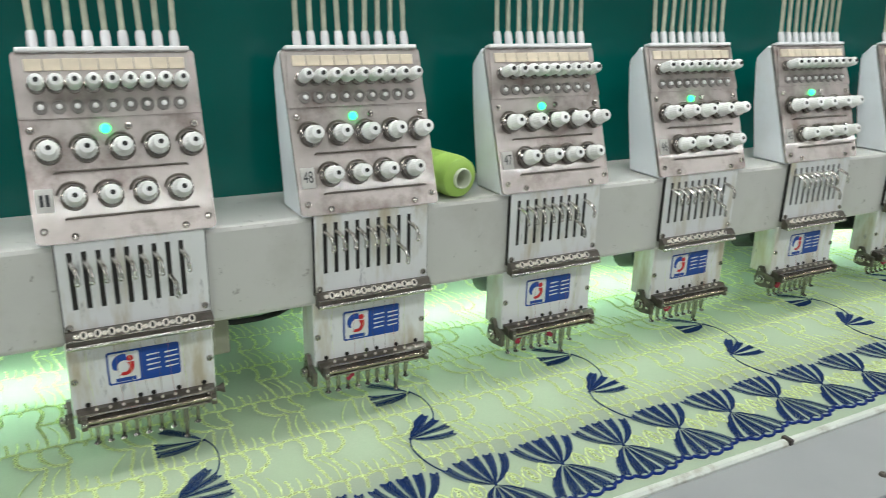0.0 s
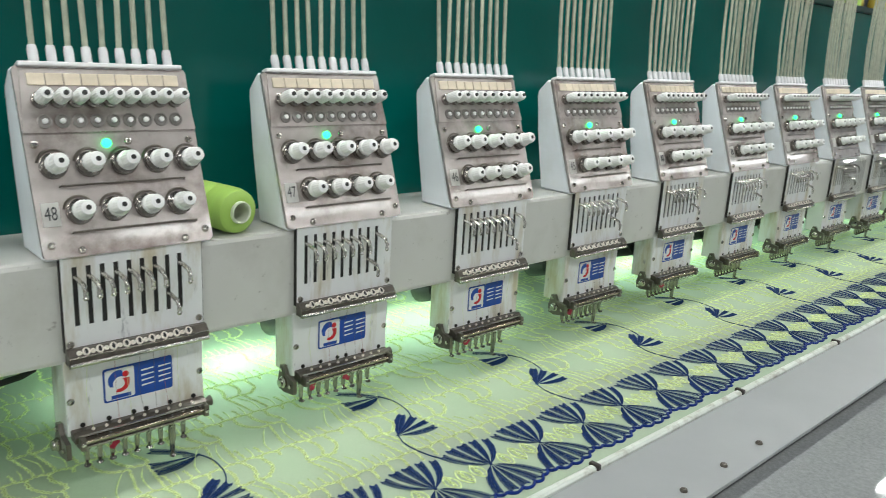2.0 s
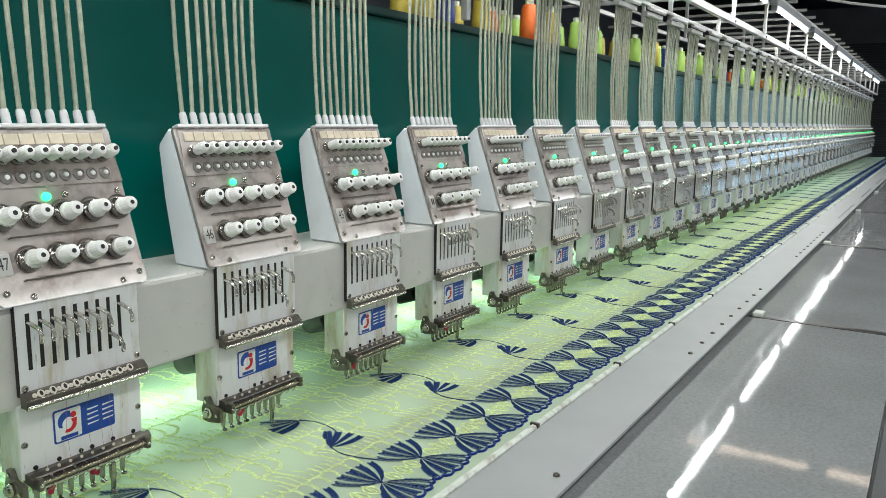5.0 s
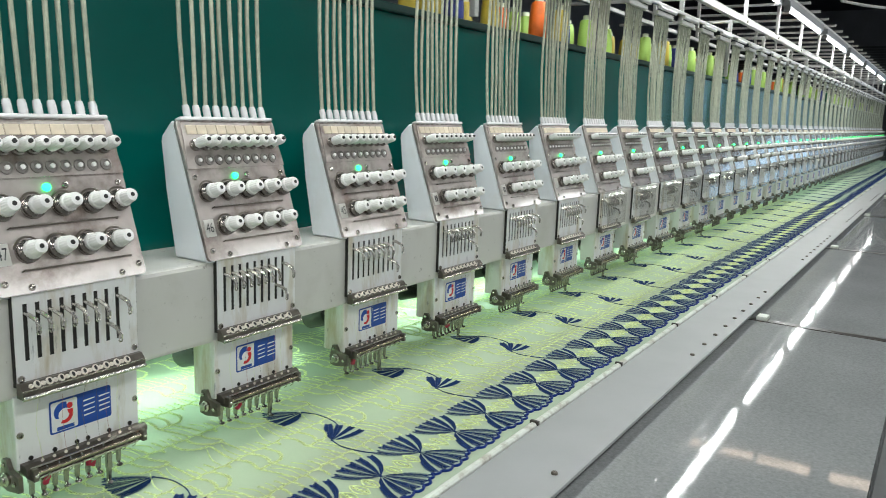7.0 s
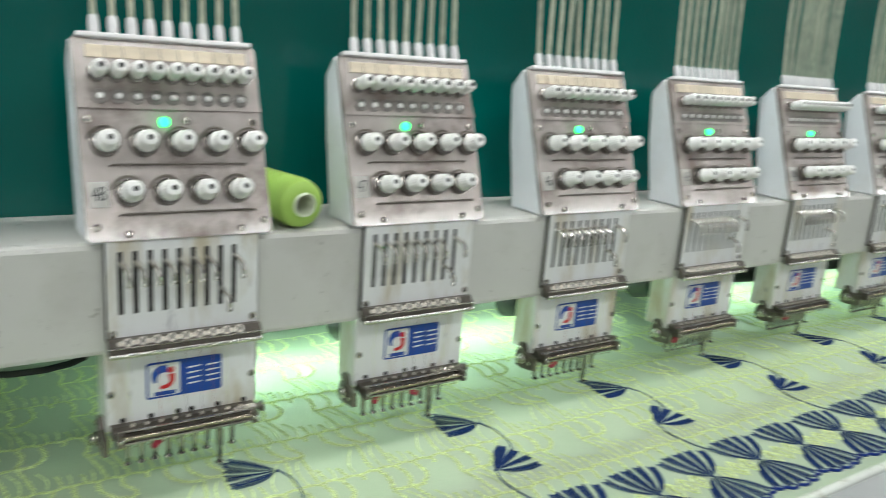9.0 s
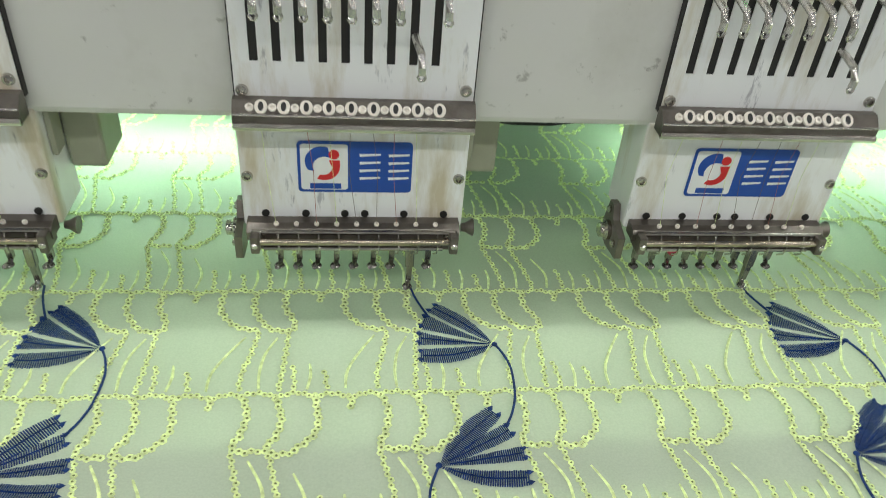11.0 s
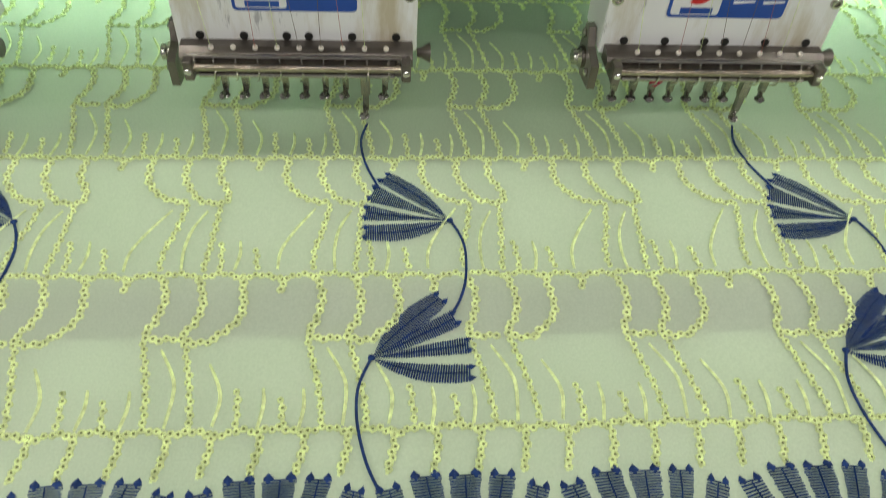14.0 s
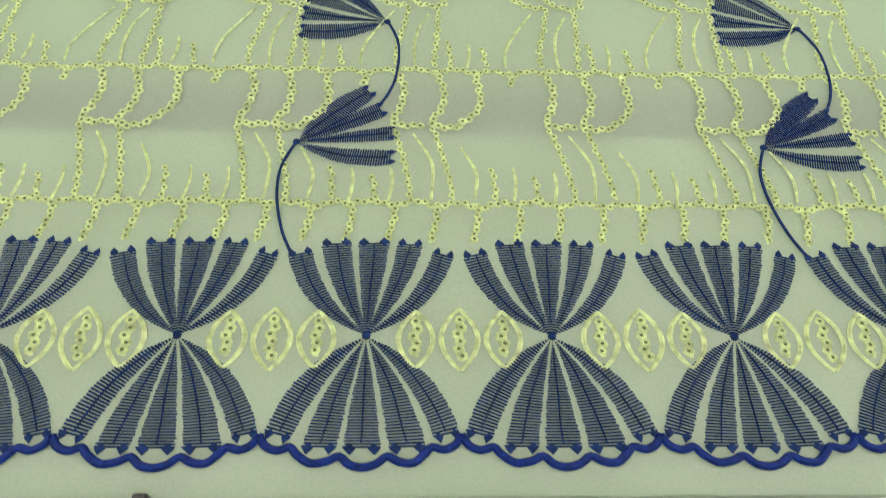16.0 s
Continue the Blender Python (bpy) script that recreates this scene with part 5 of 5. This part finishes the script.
def lime_tile(s, x, y, row, seed, step):
    """One repeat of the lime pattern: a wavy chain, three hooked loops, a nub, and trailing strokes. row: 0 back, last 3."""
    rnd = random.Random(seed)

    def j(pts):
        ex, ey = rnd.uniform(-0.0008, 0.0008), rnd.uniform(-0.0008, 0.0008)
        return [(x + a + ex, y + b + ey) for a, b in pts]
    p = PITCH / 3
    chain(s, [(x, y), (x + 0.011, y + 0.002), (x + 0.0235, y - 0.001), (x + 0.035, y + 0.002), (x + 0.0475, y - 0.001), (x + 0.059, y + 0.001), (x + 0.0716, y - 0.002), (x + 0.082, y + 0.001), (x + p, y)], step, 0.0025 if step < 0.006 else 0.0018, seed=seed)
    if row == 3:
        for q in (0.0, 0.0229, 0.0458, 0.0687):
            chain(s, j([(q, -0.001), (q + 0.001, -0.010), (q - 0.003, -0.026)]), step * 0.85, 0.0024, seed + 1)
        return
    lean = 1 if row % 2 == 0 else -1
    if lean > 0:
        arcs = [[(0, -0.002), (0.0045, -0.016), (0.002, -0.033), (-0.002, -0.043), (0.004, -0.047), (0.016, -0.046)], [(0.0235, -0.002), (0.028, -0.019), (0.0255, -0.034), (0.0200, -0.043), (0.026, -0.048), (0.036, -0.047)],
                [(0.0475, -0.002), (0.0505, -0.025), (0.0458, -0.037), (0.036, -0.046)]]
    else:
        arcs = [[(0, -0.002), (-0.0006, -0.020), (0.007, -0.034), (0.0176, -0.042), (0.030, -0.044)], [(0.0235, -0.002), (0.0228, -0.018), (0.029, -0.032), (0.037, -0.042), (0.046, -0.044)],
                [(0.0468, -0.002), (0.0460, -0.018), (0.0520, -0.030), (0.0545, -0.040), (0.0500, -0.045)]]
    for a in arcs:
        chain(s, j(a), step, seed=seed + 2)
    chain(s, j([(0.0716, -0.003), (0.0716, -0.013)]), step, seed=seed + 3)
    if lean > 0:
        chain(s, j([(-0.001, -0.049), (0.006, -0.078), (0.0094, -0.102)]), step * 1.1, 0.0023, seed + 4)
        chain(s, j([(0.022, -0.049), (0.029, -0.078), (0.033, -0.102)]), step * 1.1, 0.0023, seed + 5)
        satin(s, j([(0.010, -0.053), (0.0190, -0.070), (0.0214, -0.082), (0.020, -0.102)]))
        satin(s, j([(0.0374, -0.064), (0.0440, -0.078), (0.0458, -0.088), (0.0437, -0.102)]))
    else:
        chain(s, j([(0.030, -0.046), (0.026, -0.070), (0.0225, -0.085), (0.022, -0.102)]), step * 1.1, 0.0023, seed + 4)
        chain(s, j([(0.050, -0.047), (0.049, -0.075), (0.047, -0.102)]), step * 1.1, 0.0023, seed + 5)
        satin(s, j([(0.020, -0.050), (0.009, -0.068), (0.001, -0.086), (0.000, -0.102)]))
        satin(s, j([(0.043, -0.052), (0.036, -0.068), (0.0335, -0.086), (0.0345, -0.102)]))
    for q in ((0.0675, 0.0895) if lean > 0 else (0.0675,)):
        satin(s, j([(q, -0.079), (q + 0.001, -0.09), (q - 0.001, -0.103)]))
    for q in (0.0555, 0.0785):
        chain(s, j([(q, -0.080 if q < 0.06 else -0.086), (q + 0.002, -0.102)]), step * 1.25, 0.0023, seed + 6)


def sewn_at(y):
    """When the needle line passes over this place of the cloth."""
    for (t0, _, a), (t1, _, b) in zip(CLOTH, CLOTH[1:]):
        p, q = -0.0145 - a, -0.0145 - b
        if t0 >= 8.0 and p <= y < q:
            return t0 + (t1 - t0) * (y - p) / (q - p)
    return 8.2 if y < 0 else 14.0


def leaf(s, x, y, w, h, seed):
    for side in (-1, 1):
        satin(s, [(x + side * w * (1 - t * t), y + h * t) for t in (-1.0, -0.75, -0.4, 0.0, 0.4, 0.75, 1.0)], 0.0014, 0.0013)
    chain(s, [(x + 0.0008, y + h * 0.62), (x - 0.0003, y), (x + 0.0006, y - h * 0.62)], 0.0040, 0.0030, seed)


def cloth():
    c = thing("embroidered_cloth", "sheer pale green cloth with navy fan flowers and lime stitching", "fabric", (0, 0, ZF))
    rnd = random.Random(3)
    # the sheet, with faint ripples
    s = Shape()
    xs = np.linspace(MX0 + 0.1, MX1 - 0.1, 420)
    ys = np.concatenate([np.linspace(-0.351, 0.10, 40), np.linspace(0.13, 0.82, 14)])
    for y in ys:
        for x in xs:
            s.v.append((x, y, 0.0007 * noise.noise((x * 6, y * 9, 0.3)) - 0.0004))
    n = len(xs)
    s.f = [(r * n + i, r * n + i + 1, (r + 1) * n + i + 1, (r + 1) * n + i) for r in range(len(ys) - 1) for i in range(n - 1)]
    part("net", s, "cloth", c, "sheer pale green net")
    # navy flowers and fans: singly near the camera, joined beyond
    far = Shape()
    far_cord = Shape()
    for k in CLOTH_HEADS:
        dx = k * PITCH + BOW_X
        near = -2 <= k <= 7
        for name, fn in (("fan_flower", lambda q: petals(q, *FLOWER_C, dx, k * 7)), ("young_flower", lambda q: petals(q, *FLOWER_B2, dx, k * 11))):
            q = Shape() if near else far
            fn(q)
            apex = FLOWER_C[0] if name == "fan_flower" else FLOWER_B2[0]
            knot(q, apex[0] + dx, apex[1])
            if near:
                part(name, q, "navy", c, "navy satin-stitched fan flower", smooth=False)
        for pts in (STEM_BC, STEM_CE):
            q = Shape() if near else far
            stem(q, pts, dx)
            if near:
                part("stem", q, "navy", c, "thin navy corded stem")
        for b in (-1, 0, 1):
            bx = dx + b * PITCH / 3
            q = Shape() if near else far
            bow_upper(q, bx, k * 31 + b)
            knot(q, bx, -0.272)
            if near:
                part("upper_fan", q, "navy", c, "navy satin-stitched upper fan", smooth=False)
            q = Shape() if near else far
            bow_lower(q, bx, k * 37 + b)
            if near:
                part("lower_fan", q, "navy", c, "navy satin-stitched lower fan", smooth=False)
            q = Shape() if near else far_cord
            scallop(q, bx)
            if near:
                part("scallop", q, "cord", c, "royal blue scalloped cord edge")
    tagged(part("far_embroidery", far, "navy", c, "navy embroidery", smooth=False), kind="stuff")
    tagged(part("far_scallops", far_cord, "cord", c), kind="stuff")
    # lime chain stitching
    lime = Shape()
    p = PITCH / 3
    for i in range(-15, 60):
        x = BOW_X - 0.1712 + p * i
        close = i < 24
        step = 0.0038 if close else 0.0080
        for row, y in enumerate((0.1255, 0.0205, -0.0860, -0.1905)):
            lime_tile(lime, x + (-0.0240 if row % 2 else 0.0), y, row + (0 if row < 3 else 0), i * 17 + row, step)
        if close:
            for q in (0.2305, 0.3355):
                lime_tile(lime, x, q, 0, i * 19 + 5, 0.006)
        bx = BOW_X + p * i
        leaf(lime, bx + p / 2, -0.2738, 0.0090, 0.0170, i)
        leaf(lime, bx + 0.0242, -0.2738, 0.0085, 0.0155, i + 1)
        leaf(lime, bx - 0.0242, -0.2738, 0.0085, 0.0155, i + 2)
    tagged(part("lime_stitching", lime, "lime", c, "lime green chain stitching", smooth=False), kind="stuff")
    tagged(part("punched_texture", HOLES, "hole", c, "tiny punched holes", smooth=False), kind="stuff")
    # stitching that is laid while the machine runs, one row for all heads
    rows = []
    for i in range(6):
        q = Shape()
        for k in CLOTH_HEADS:
            petals(q, *FLOWER_B, k * PITCH + BOW_X, k * 13, u_from=i / 6, u_to=(i + 1) / 6 if i < 5 else 1.001)
        o = tagged(part("fresh_stitches", q, "navy", c, "freshly sewn navy petal stitches", smooth=False), kind="stuff")
        rows.append((o, 0.2 + 1.2 * i))
    path = smooth_path(STEM_TOP, 4)
    for i in range(len(path) - 1):
        q = Shape()
        for k in CLOTH_HEADS:
            dx = k * PITCH + BOW_X
            q.tube([(path[i][0] + dx, path[i][1], 0.0008), (path[i + 1][0] + dx, path[i + 1][1], 0.0008)], 0.0009, 5)
        o = tagged(part("fresh_stem", q, "navy", c, "freshly sewn navy stem"), kind="stuff")
        rows.append((o, sewn_at(path[i][1])))
    return c, rows


hall()
lamps()
machine()
FRAME = cloth_frame()
HEADS = heads()
thread_tubes()
thread_rack()
spools()
below_beam()
CLOTH_THING, FRESH = cloth()


# ================= what moves =================
def motions():
    rows = [(t, pose(x, y, ZF)) for t, x, y in CLOTH]
    walk(CLOTH_THING, rows)
    walk(FRAME, rows)
    # each fresh stitch row comes up through the cloth when it is sewn
    for ob, t in FRESH:
        t = max(t, 0.15)
        walk(ob, [(0.0, pose(0, 0, -0.016)), (t - 0.1, pose(0, 0, -0.016)), (t, pose(0, 0, 0)), (16.0, pose(0, 0, 0))])
    # the sewing needle, its presser foot and its take-up lever beat together on every near head
    for head in HEADS.values():
        feet = [o for o in head.children if o.name.startswith("presser_foot")]
        levers = [o for o in head.children if o.name.startswith("take_up_lever")]
        needle = [o for o in head.children if o.name.startswith("needle") and not o.name.startswith("needle_")]
        beat = random.Random(21)
        steps = [beat.uniform(0.75, 1.0) if k % 2 == 0 else beat.uniform(0.25, 0.5) for k in range(161)]
        walk(feet[7], [(k / 10, pose(0, 0, -0.021 * u)) for k, u in enumerate(steps)])
        walk(needle[0], [(k / 10, pose(0, 0, 0.012 - 0.016 * u)) for k, u in enumerate(steps)])
        walk(levers[7], [(k / 10, pose(0, 0, -0.035 * u)) for k, u in enumerate(steps)])


motions()
